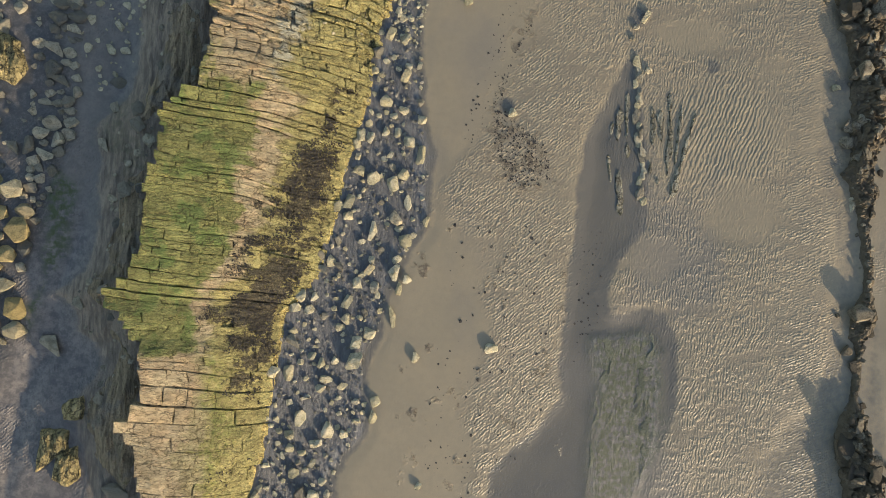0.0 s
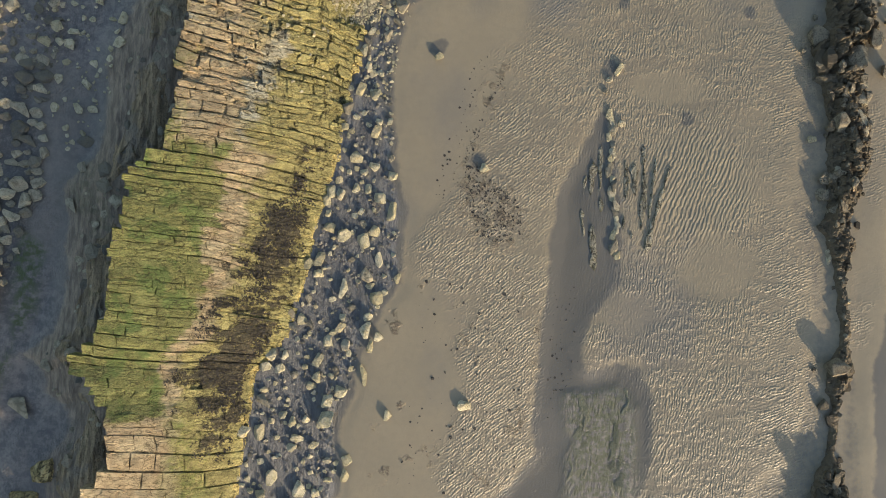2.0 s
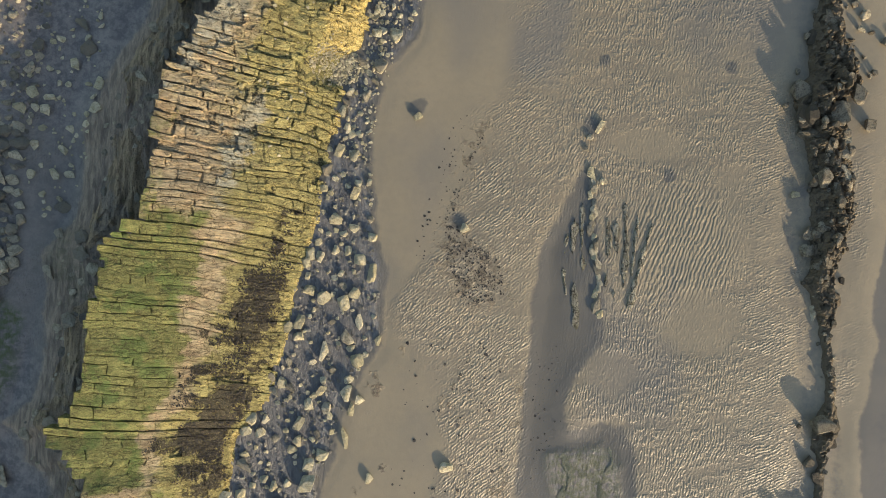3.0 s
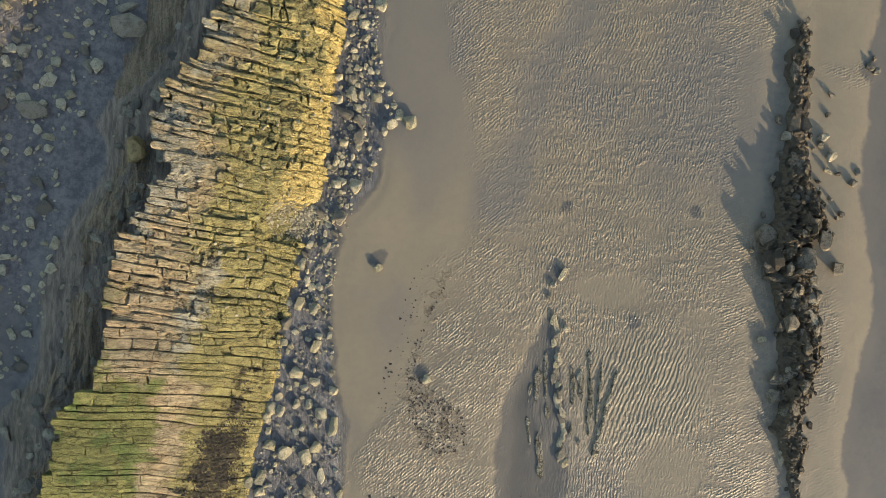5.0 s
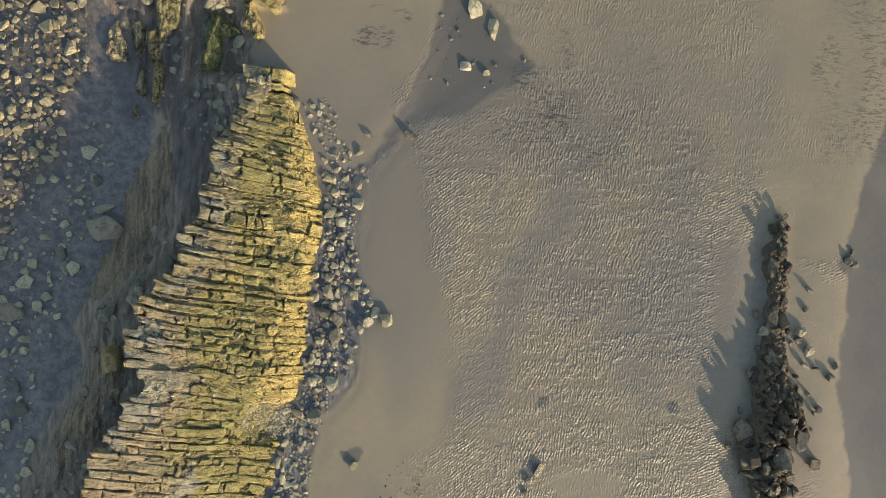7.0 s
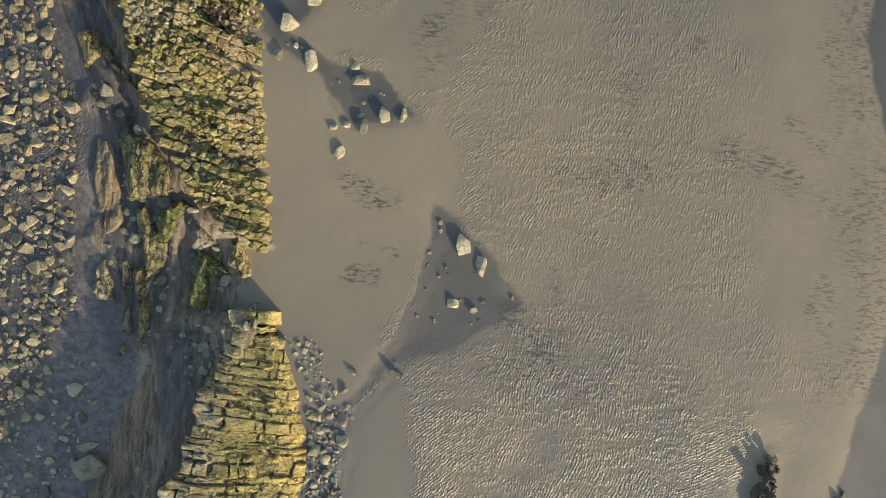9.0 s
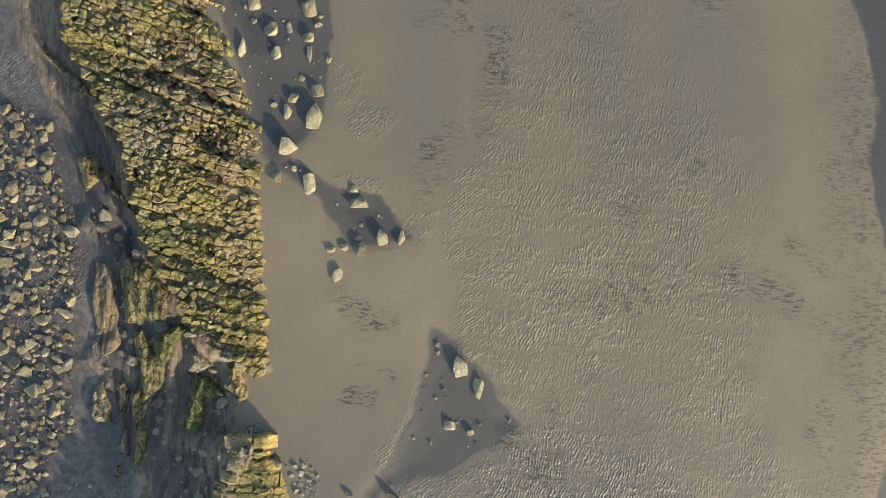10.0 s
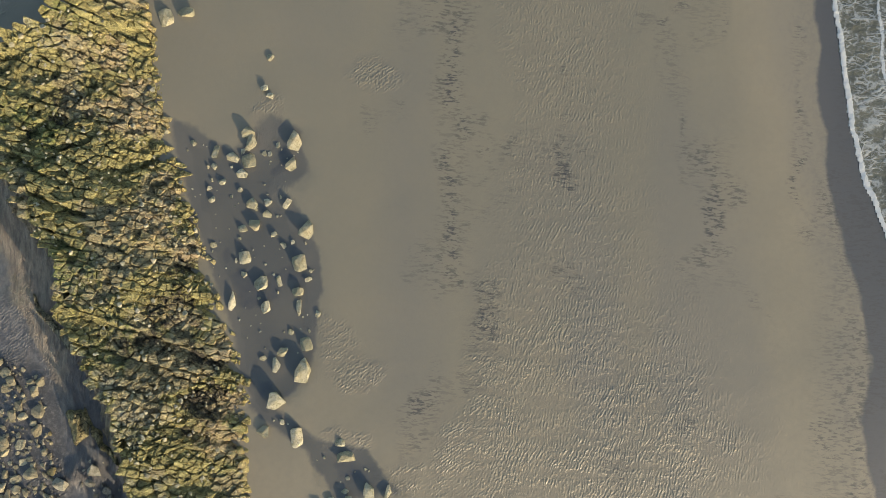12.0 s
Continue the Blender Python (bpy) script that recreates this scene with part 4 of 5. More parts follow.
def make_block(rng, x0, x1, y0, y1, slant, gaps, row_lift, lift, depth, west):
    """The outline of one block of a row, bent with the rest of the ledge."""
    gx, gy = gaps
    xm, ym = (x0 + x1) / 2 + rng.uniform(-0.1, 0.1), (y0 + y1) / 2
    pts = []
    for px, py in ((x0 + gx, y0 + gy), (xm, y0 + gy), (x1 - gx, y0 + gy), (x1 - gx, ym), (x1 - gx, y1 - gy), (xm, y1 - gy), (x0 + gx, y1 - gy), (x0 + gx, ym)):
        px += rng.uniform(-1, 1) * (0.04 + 0.8 * lift)
        py += rng.uniform(-1, 1) * (0.015 + 0.45 * lift) - slant * (px - west)
        pts.append((px, py))
    p = np.array(pts)
    wx = p[:, 0] + 0.5 * (vnoise(p[:, 0], p[:, 1], 1.7, 101) - 0.5) + 0.1 * (vnoise(p[:, 0], p[:, 1], 0.45, 103) - 0.5)
    wy = p[:, 1] + 0.5 * (vnoise(p[:, 0], p[:, 1], 2.6, 102) - 0.5) + 0.07 * (vnoise(p[:, 0], p[:, 1], 0.45, 104) - 0.5)
    return wx, wy


def solid_block(rng, wx, wy, row_lift, lift, depth, surface, growth):
    """A weathered block over an outline: a worn edge and sunk sides."""
    n = len(wx)
    cx, cy = wx.mean(), wy.mean()
    up = row_lift + rng.uniform(-lift, lift)
    tilt_x, tilt_y = rng.uniform(-1.6, 1.6) * lift, rng.uniform(-1.6, 1.6) * lift
    small = 2 * float(np.hypot(wx - cx, wy - cy).min())
    worn = min(0.01 + lift * 0.35, small * 0.11)
    shrink = 1 - 2 * worn / max(small, 0.15)
    ix, iy = cx + (wx - cx) * shrink, cy + (wy - cy) * shrink
    ax, ay = np.append(ix, cx), np.append(iy, cy)
    rock = surface[0](np.append(ax, wx), np.append(ay, wy))[1]
    top_at = rock[:n + 1] + up + tilt_x * (ax - cx) + tilt_y * (ay - cy) + np.array([rng.uniform(-1, 1) * (0.012 + lift * 0.4) for _ in range(n + 1)])
    edge = rock[n + 1:] + up + tilt_x * (wx - cx) + tilt_y * (wy - cy) - worn * rng.uniform(0.7, 1.4)
    verts = [(ix[i], iy[i], top_at[i]) for i in range(n)] + [(wx[i], wy[i], edge[i]) for i in range(n)]
    verts += [(wx[i], wy[i], edge[i] - depth) for i in range(n)] + [(cx, cy, top_at[n] + 0.02)]
    faces = []
    for i in range(n):
        j = (i + 1) % n
        faces += [(3 * n, i, j), (i, n + i, n + j, j), (n + i, 2 * n + i, 2 * n + j, n + j)]
    return verts, faces


def row_blocks(surface, growth, spans, slant, strip, long, gap, lift, depth, seed, drop):
    for rng, x0, x1, y0, y1, slant, gaps, row_lift, lift, depth, west in blocks(surface, growth, spans, slant, strip, long, gap, lift, depth, seed, drop):
        wx, wy = make_block(rng, x0, x1, y0, y1, slant, gaps, row_lift, lift, depth, west)
        if inside(COVE, np.array([wx.mean()]), np.array([wy.mean()]))[0] > -0.1:
            continue
        yield solid_block(rng, wx, wy, row_lift, lift, depth, surface, growth)


def clip(poly, mx, my, nx, ny):
    """The part of a convex outline on the near side of a line."""
    out = []
    for (ax, ay), (bx, by) in zip(poly, poly[1:] + poly[:1]):
        da, db = (ax - mx) * nx + (ay - my) * ny, (bx - mx) * nx + (by - my) * ny
        if da <= 0:
            out.append((ax, ay))
        if da * db < 0:
            k = da / (da - db)
            out.append((ax + k * (bx - ax), ay + k * (by - ay)))
    return out


def broken_blocks(surface, growth, spans, slant, sx, sy, gap, lift, depth, seed, drop):
    """Irregular broken blocks: the cells round scattered centres that keep loosely to rows."""
    rng = random.Random(seed)
    sites, j = {}, 0
    y = spans[0]
    while y < spans[1]:
        shift, k = rng.uniform(0, sx), 0
        x = -18.0 + shift
        row_up, high = rng.uniform(-1, 1), sy * rng.choice((0.6, 0.8, 1.0, 1.5))
        while x < 1:
            sites[(j, k)] = (x + rng.uniform(-0.42, 0.42) * sx, y - slant * (x + 5) + rng.uniform(-0.36, 0.36) * sy, row_up)
            x += sx * rng.uniform(0.55, 1.2) * (0.55 + 1.5 * float(vnoise(x, y, 1.5, 121)))
            k += 1
        y += high + (0.14 if rng.random() < 0.25 else 0)
        j += 1
    pts = np.array([(a, b) for a, b, _ in sites.values()])
    ups = [c for _, _, c in sites.values()]
    u, _, wide = surface[0](pts[:, 0], pts[:, 1])
    ok = (u * wide > -0.15) & ((1 - u) * wide > 0.0) & (pts[:, 1] > spans[0]) & (pts[:, 1] < spans[1])
    for i in np.nonzero(ok)[0]:
        px, py = pts[i]
        if rng.random() < drop:
            continue
        near = np.hypot(pts[:, 0] - px, pts[:, 1] - py)
        tx, ty = sx * 1.2, sy * 0.75
        poly = [(px - tx, py - ty + slant * tx), (px + tx, py - ty - slant * tx), (px + tx, py + ty - slant * tx), (px - tx, py + ty + slant * tx)]
        g = gap * rng.uniform(0.3, 1.7)
        for q in np.argpartition(near, 15)[:15]:
            if q == i:
                continue
            dx, dy = pts[q] - pts[i]
            d = math.hypot(dx, dy)
            poly = clip(poly, px + dx / 2 - g * dx / d, py + dy / 2 - g * dy / d, dx / d, dy / d)
            if len(poly) < 3:
                break
        if len(poly) < 3:
            continue
        p = np.array(poly)
        keep = np.hypot(*(p - np.roll(p, 1, 0)).T) > 0.06
        p = p[keep]
        if len(p) < 3 or np.ptp(p[:, 0]) < 0.12 or np.ptp(p[:, 1]) < 0.12:
            continue
        yield solid_block(rng, p[:, 0], p[:, 1], ups[i] * lift * 0.8, lift, depth, surface, growth)


def build_ledge(name, label, surface, growth, maker, ys, slant, strip, long, gap, lift, depth, seed, drop, stretch, core_drop):
    west, east = surface[1], surface[2]
    poly = [(x + 0.3, y) for x, y in west] + [(x - 0.1, y) for x, y in reversed(east)]

    def top(x, y):
        d1, d2, r = cells(x, y, 0.5, seed)
        return surface[0](x, y)[1] - core_drop + 0.12 * r + 0.1 * (fbm(x, y, 0.6, seed) - 0.5)

    me, v = rock_sheet(name, poly, top, LEDGE, 0.1, 0.2, seed)
    tint = growth(v[:, 0], v[:, 1])
    # core between blocks: weed crust and painted crack shade in one dark colour
    tint[:, 2] = np.maximum(tint[:, 2], 0.55)
    paint_growth(me, tint)
    ledge = tagged(new(name, me), label, "rock ledge")
    made = list(maker(surface, growth, ys, slant, strip, long, gap, lift, depth, seed, drop))
    spots = np.array([q[:2] for verts, _ in made for q in verts])
    tints = growth(spots[:, 0], spots[:, 1])
    rest_v, rest_f, rest_c, count, start = [], [], [], 0, 0
    for verts, faces in made:
        tint = tints[start:start + len(verts)]
        start += len(verts)
        if stretch[0] < verts[-1][1] < stretch[1] and count < 300:
            count += 1
            stone = mesh_of("stone", verts, faces, LEDGE)
            paint_growth(stone, tint)
            under(new("stone", stone), ledge)
        else:
            n = len(rest_v)
            rest_v += verts
            rest_f += [tuple(k + n for k in f) for f in faces]
            rest_c.append(tint)
    rest = mesh_of("bedrock", rest_v, rest_f, LEDGE)
    paint_growth(rest, np.concatenate(rest_c))
    tagged(under(new("bedrock", rest), ledge), kind="stuff")
    return ledge


build_ledge("rock_ledge", "long tilted jointed limestone ledge with green and yellow growth", (ledge_a, A_WEST, A_EAST), growth_a, row_blocks,
            (-16.5, 34.0), 0.16, (0.26, 0.58), (0.4, 1.3), 0.012, 0.024, 0.7, 5, 0.012, (-1, 11), 0.16)
build_ledge("rock_ledge", "rugged broken yellow-brown blocky ledge beside smooth sand", (ledge_b, B_WEST, B_EAST), growth_b, broken_blocks,
            (36.8, 77), 0.28, 0.36, 0.3, 0.012, 0.1, 0.8, 6, 0.07, (46, 52), 0.3)


# ---- boulders ----
def stone_shape(name, seed, flat=0.7, material=None, points=13):
    """An angular stone about one metre across: the hull of scattered corners, its edges worn."""
    rng = random.Random(seed)
    bm = bmesh.new()
    for _ in range(points):
        d = Vector((rng.gauss(0, 1), rng.gauss(0, 1), rng.gauss(0, 1))).normalized()
        k = max(abs(d.x), abs(d.y), abs(d.z)) ** 0.6
        bm.verts.new((d.x / k * 0.5, d.y / k * 0.5, d.z / k * 0.5 * flat))
    hull = bmesh.ops.convex_hull(bm, input=bm.verts)
    bmesh.ops.delete(bm, geom=[g for g in hull["geom_interior"] if isinstance(g, bmesh.types.BMVert)], context="VERTS")
    bmesh.ops.dissolve_limit(bm, angle_limit=radians(12), verts=bm.verts, edges=bm.edges)
    bmesh.ops.bevel(bm, geom=bm.edges[:], offset=0.02, segments=1, affect="EDGES", profile=0.6)
    me = bpy.data.meshes.new(name)
    bm.to_mesh(me)
    bm.free()
    if material:
        me.materials.append(material)
    return me


STONES = {m.name: [stone_shape("boulder", 40 + i * 7 + len(m.name), 0.75, m) for i in range(7)]
          for m in (PALE_STONE, GREY_STONE, DARK_STONE, YELLOW_STONE, BUFF_STONE)}


def ground_at(x, y):
    return float(beach(np.array([x]), np.array([y]))[0])


def ground_all(places):
    return beach(np.array([p[0] for p in places]), np.array([p[1] for p in places])).tolist()


def put_boulder(rng, x, y, w, h, material, label, group, tall=0.46, z=None, parent=None, name="boulder"):
    me = rng.choice(STONES[material.name])
    ob = new(name, me)
    small = min(w, h)
    ob.scale = (w * 1.04, h * 1.04, small * tall / 0.75 * rng.uniform(0.8, 1.2))
    z = ground_at(x, y) if z is None else z
    ob.location = (x, y, z + 0.28 * ob.scale.z * 0.75)
    ob.rotation_euler = (rng.uniform(-0.15, 0.15), rng.uniform(-0.15, 0.15), rng.uniform(-0.3, 0.3) + rng.choice((0, math.pi)))
    if parent:
        ob.parent = parent
    else:
        tagged(ob, label, "stone" if "stone" in name else "boulder", group)
    return ob


# x, y, width, length of the stones that stand out, place by place
POOL_BOULDERS = [(-2.7, 62.2, 0.7, 0.6), (-2.5, 61.7, 0.6, 0.9), (-4.3, 61.1, 0.5, 0.7), (-3.4, 60.9, 0.7, 0.5), (-2.6, 60.8, 0.8, 0.8), (-2.9, 60.1, 0.6, 0.5),
                 (-0.3, 61.9, 0.8, 1.1), (-0.4, 60.7, 0.6, 0.8), (-2.3, 58.6, 0.6, 0.6), (-1.5, 58.7, 0.5, 0.4), (-1.5, 58.1, 0.5, 0.4), (-0.5, 58.7, 0.4, 0.6),
                 (0.6, 57.4, 0.8, 1.0), (-2.1, 57.5, 0.7, 0.6), (-2.7, 57.3, 0.5, 0.4), (-2.5, 55.8, 0.7, 0.7), (0.3, 55.7, 0.8, 0.9), (-1.6, 54.5, 0.7, 0.9),
                 (-0.7, 54.7, 0.3, 0.6), (0.3, 54.2, 0.6, 0.6), (-1.3, 53.3, 0.5, 0.8), (-3.0, 53.5, 0.4, 1.1)]
POOL_BOULDERS_SOUTH = [(0.9, 51.6, 0.7, 0.8), (0.8, 50.2, 0.8, 1.4), (-0.6, 50.4, 0.5, 0.8), (-0.5, 48.6, 1.1, 0.9), (-1.0, 47.0, 0.8, 0.6), (0.7, 46.7, 0.7, 1.2),
                       (3.3, 45.8, 1.0, 0.8), (2.9, 46.6, 0.6, 0.4), (-7.2, 67.8, 0.8, 0.9), (-6.2, 68.1, 0.9, 0.6), (-2.0, 64.5, 0.4, 0.4), (-1.7, 64.1, 0.4, 0.4),
                       (-1.8, 66.1, 0.4, 0.4), (0.4, 53.4, 0.3, 0.9), (1.4, 53.2, 0.3, 0.5), (-0.3, 51.1, 0.6, 0.5), (0.8, 54.9, 0.4, 0.3),
                       (4.5, 44.2, 0.6, 0.9), (5.5, 44.2, 0.4, 0.8), (3.5, 43.5, 0.6, 0.8), (2.3, 42.2, 0.5, 0.9), (2.6, 43.6, 0.5, 0.4), (3.3, 44.1, 0.4, 0.3), (1.9, 43.5, 0.5, 0.4)]
SAND_BOULDERS = [(8.8, 37.7, 0.8, 1.2), (9.8, 36.6, 0.6, 1.2), (8.4, 34.6, 0.7, 0.5), (9.5, 34.3, 0.4, 0.4), (4.5, 21.4, 0.7, 1.0), (3.0, 13.7, 0.5, 0.5), (5.6, 7.9, 0.6, 0.5),
                 (4.9, -4.7, 0.8, 0.6), (0.9, -5.3, 0.5, 0.6), (1.3, -12.1, 0.4, 0.4), (12.7, 13.5, 0.4, 0.8), (23.4, 10.2, 0.6, 0.4)]
NORTH_FOOT = [(-2.4, 33.4, 1.5, 1.1), (-1.6, 32.5, 0.8, 0.6), (-0.5, 32.4, 0.8, 0.8), (-5.0, 25.5, 1.3, 0.8), (2.9, 30.0, 0.6, 0.5), (3.4, 30.9, 0.5, 0.5),
              (5.6, 30.9, 0.9, 0.5), (2.9, 28.4, 0.5, 0.8), (1.8, 29.8, 0.4, 0.6), (1.2, 21.7, 0.8, 0.8), (1.9, 20.4, 0.6, 1.0), (-3.0, 37.8, 0.9, 0.5), (-4.7, 37.5, 1.0, 1.1)]
FOOT_BOULDERS = [(0.8, 5.4, 0.5, 1.1), (0.2, 2.8, 0.4, 1.0), (-1.6, 1.3, 0.5, 1.1), (1.2, 1.9, 0.4, 0.6), (-0.4, -3.2, 0.4, 1.2), (-2.3, -1.6, 0.5, 0.9), (-1.1, -7.7, 0.6, 0.6),
                 (-1.2, -8.5, 0.5, 0.8), (-5.0, -8.6, 0.6, 1.1), (0.3, -1.2, 0.6, 0.5), (-0.1, -1.7, 0.4, 0.8), (-2.8, -2.5, 0.6, 0.8), (-5.7, -6.3, 0.6, 0.9),
                 (-5.5, -4.1, 0.5, 0.4), (-2.3, -5.6, 1.1, 0.9), (-4.2, -9.9, 0.8, 0.6)]
CHANNEL_BOULDERS = [(-9.8, 26.7, 1.2, 0.5), (-9.7, 25.7, 1.8, 1.3), (-10.2, 28.1, 0.5, 0.6), (-10.0, 19.6, 0.5, 0.4), (-14.4, 21.4, 1.7, 1.0),
                    (-11.9, 24.5, 0.6, 0.6), (-11.7, 23.6, 0.6, 0.8), (-14.1, 17.7, 0.8, 0.6), (-13.8, 16.5, 0.9, 0.8), (-14.9, 8.4, 0.9, 0.7), (-14.9, 7.1, 0.6, 0.6),
                    (-15.4, 5.1, 0.6, 0.8), (-17.6, -5.2, 1.2, 1.1), (-13.8, -12.3, 1.5, 0.8)]
rng = random.Random(11)
for places, material, label, group in (
        (POOL_BOULDERS, PALE_STONE, "pale angular boulder standing in a tide pool", "pool boulders"),
        (POOL_BOULDERS_SOUTH, PALE_STONE, "pale angular boulder standing in a tide pool", "pool boulders"),
        (SAND_BOULDERS, PALE_STONE, "lone pale boulder half sunk in rippled sand", "sand boulders"),
        (NORTH_FOOT, GREY_STONE, "grey angular boulder at the ledge's foot", "foot boulders"),
        (FOOT_BOULDERS, PALE_STONE, "pale boulder among stones at the ledge's foot", "foot boulders"),
        (CHANNEL_BOULDERS, GREY_STONE, "shaded grey boulder on the muddy channel floor", "channel boulders")):
    for (x, y, w, h), z in zip(places, ground_all(places)):
        put_boulder(rng, x, y, w, h, material, label, group, z=z)
put_boulder(rng, -8.8, 19.3, 0.9, 1.4, YELLOW_STONE, "fallen ochre slab leaning below the scarp", "scarp slabs", 2.2)
put_boulder(rng, 25.1, -2.2, 1.4, 1.1, DARK_STONE, "dark weedy boulder beside the tide pool", "ridge boulders", 0.9)


def scatter(poly, count, sizes, seed, apart=0.8, avoid=(), bias=1.8):
    """Places inside an outline that keep clear of one another."""
    r = np.random.RandomState(seed)
    px, py = [p[0] for p in poly], [p[1] for p in poly]
    xs, ys = r.uniform(min(px), max(px), count * 25), r.uniform(min(py), max(py), count * 25)
    size = sizes[0] + (sizes[1] - sizes[0]) * r.rand(count * 25) ** bias
    ok = inside(poly, xs, ys) > 0.15
    found, taken = [], {}

    def near(x, y):
        return [t for i in (-1, 0, 1) for j in (-1, 0, 1) for t in taken.get((int(x // 1.5) + i, int(y // 1.5) + j), ())]

    for a, b, s in avoid:
        taken.setdefault((int(a // 1.5), int(b // 1.5)), []).append((a, b, s))
    for x, y, s in zip(xs[ok].tolist(), ys[ok].tolist(), size[ok].tolist()):
        if len(found) >= count:
            break
        if any(math.hypot(x - a, y - b) < apart * (s + t) / 2 for a, b, t in near(x, y)):
            continue
        found.append((x, y, s))
        taken.setdefault((int(x // 1.5), int(y // 1.5)), []).append((x, y, s))
    return found


def stone_carpet(name, places, material, label, category, variants=5, tall=0.55, floor=beach):
    """Many small stones in one mesh."""
    shapes = []
    for i in range(variants):
        me = stone_shape("small", 300 + i, 0.8, None, 11)
        v = np.array([q.co[:] for q in me.vertices])
        shapes.append((v, [tuple(p.vertices) for p in me.polygons]))
        bpy.data.meshes.remove(me)
    r = random.Random(len(places))
    zs = floor(np.array([p[0] for p in places]), np.array([p[1] for p in places]))
    verts, faces = [], []
    for (x, y, s), z in zip(places, zs):
        v, f = r.choice(shapes)
        a = r.uniform(0, 6.3)
        c, sn = math.cos(a) * s, math.sin(a) * s
        k = r.uniform(0.65, 1.35)
        n = len(verts)
        verts += [(x + c * p[0] - sn * p[1] * k, y + sn * p[0] + c * p[1] * k, z + s * tall * (p[2] + 0.22)) for p in v]
        faces += [tuple(i + n for i in q) for q in f]
    return tagged(new(name, mesh_of(name, verts, faces, material)), label, category, kind="stuff")


known = [(x, y, max(w, h)) for x, y, w, h in FOOT_BOULDERS + NORTH_FOOT]
for poly, count, seed in ((EDGE_POOL, 330, 21),):
    places = scatter(poly, count, (0.22, 0.78), seed, 0.9, known, 1.8)
    places.sort(key=lambda p: -p[2])
    stone_carpet("foot_stones", places[140:], PALE_STONE, "smaller pale stones between boulders at the ledge's foot", "stones")
    places = places[:140]
    for (x, y, s), z in zip(places, ground_all(places)):
        put_boulder(rng, x, y, s, s * rng.uniform(0.7, 1.4), rng.choice((PALE_STONE, PALE_STONE, PALE_STONE, GREY_STONE)), "pale stone lying among others at the ledge's foot", "foot boulders", z=z, name="beach_stone")


west_stones = sorted(scatter(STONES_WEST, 900, (0.2, 0.8), 31, 0.75), key=lambda p: -p[0])
for (x, y, s), z in zip(west_stones[:110], ground_all(west_stones[:110])):
    put_boulder(rng, x, y, s, s * rng.uniform(0.7, 1.3), rng.choice((BUFF_STONE, GREY_STONE, BUFF_STONE, YELLOW_STONE)), "buff angular stone in a dense stone field", "stone field", 0.5, z, name="beach_stone")
stone_carpet("beach_stones", west_stones[110:], BUFF_STONE, "dense field of buff and grey beach stones", "stones")
big_shade = scatter([(-18.3, 12.3), (-16.6, 12.4), (-16.6, 8.1), (-16.9, 5.5), (-17.9, 3.8), (-18.7, 2.3), (-19.8, 1.9), (-18.8, 5.1), (-18.2, 9.5)], 78, (0.4, 1.15), 45, 0.72, bias=1.0)
for (x, y, s), z in zip(big_shade, ground_all(big_shade)):
    put_boulder(rng, x, y, s, s * rng.uniform(0.6, 1.0), GREY_STONE, "large grey angular stone jumbled with others in shade", "shaded stones", 0.4, z)
golden = scatter([(-20.8, 3.6), (-19.3, 2.8), (-18.4, 2.0), (-18.6, 0.3), (-19.0, -1.2), (-19.2, -3.2), (-19.0, -4.9), (-20.6, -5.8)], 22, (0.7, 1.5), 46, 0.75, bias=1.0)
for (x, y, s), z in zip(golden, ground_all(golden)):
    put_boulder(rng, x, y, s, s * rng.uniform(0.6, 1.0), rng.choice((YELLOW_STONE, BUFF_STONE)), "ochre angular boulder west of the channel", "west boulders", 0.5, z)
shade_stones = scatter(STONES_SOUTH_WEST, 220, (0.25, 0.9), 32, 0.78, big_shade + golden)
shade_stones.sort(key=lambda p: -p[0])
stone_carpet("beach_stones", shade_stones[45:], GREY_STONE, "jumbled grey angular stones in shade", "stones")
for (x, y, s), z in zip(shade_stones[:45], ground_all(shade_stones[:45])):
    put_boulder(rng, x, y, s, s * rng.uniform(0.7, 1.3), GREY_STONE, "grey angular stone jumbled with others in shade", "shaded stones", 0.5, z, name="beach_stone")
small_rng = random.Random(77)
stone_carpet("pebbles", scatter(EDGE_POOL, 1300, (0.07, 0.24), 33, 0.7), PEBBLE, "small wet pebbles between boulders in the pool", "pebbles")
stone_carpet("pebbles", scatter(COVE, 330, (0.09, 0.3), 34, 0.62), PALE_STONE, "pale grey pebbles filling a notch of the ledge", "pebbles",
             floor=lambda x, y: np.maximum(ledge_a(x, y)[1] - 0.1, beach(x, y)))
pool_known = [(x, y, max(w, h)) for x, y, w, h in POOL_BOULDERS + POOL_BOULDERS_SOUTH]
stone_carpet("pool_stones", scatter(BOULDER_POOL_SHADOWS, 95, (0.08, 0.4), 47, 0.9, pool_known, bias=2.6), PALE_STONE, "small pale stones between boulders in the murky pool", "stones")
stone_carpet("pool_stones", scatter(WEDGE_POOL, 60, (0.06, 0.28), 48, 0.9, bias=3.0), GREY_STONE, "few small grey stones in the wedge-shaped pool", "stones")
stone_carpet("beach_stones", scatter(CHANNEL_NORTH, 260, (0.13, 0.75), 35, 0.9, bias=2.0), PALE_STONE, "loose shaded stones on the muddy channel floor", "stones")
stone_carpet("beach_stones", scatter(STONES_WEST, 1500, (0.07, 0.22), 36, 0.7), GREY_STONE, "small shingle between the larger beach stones", "stones")

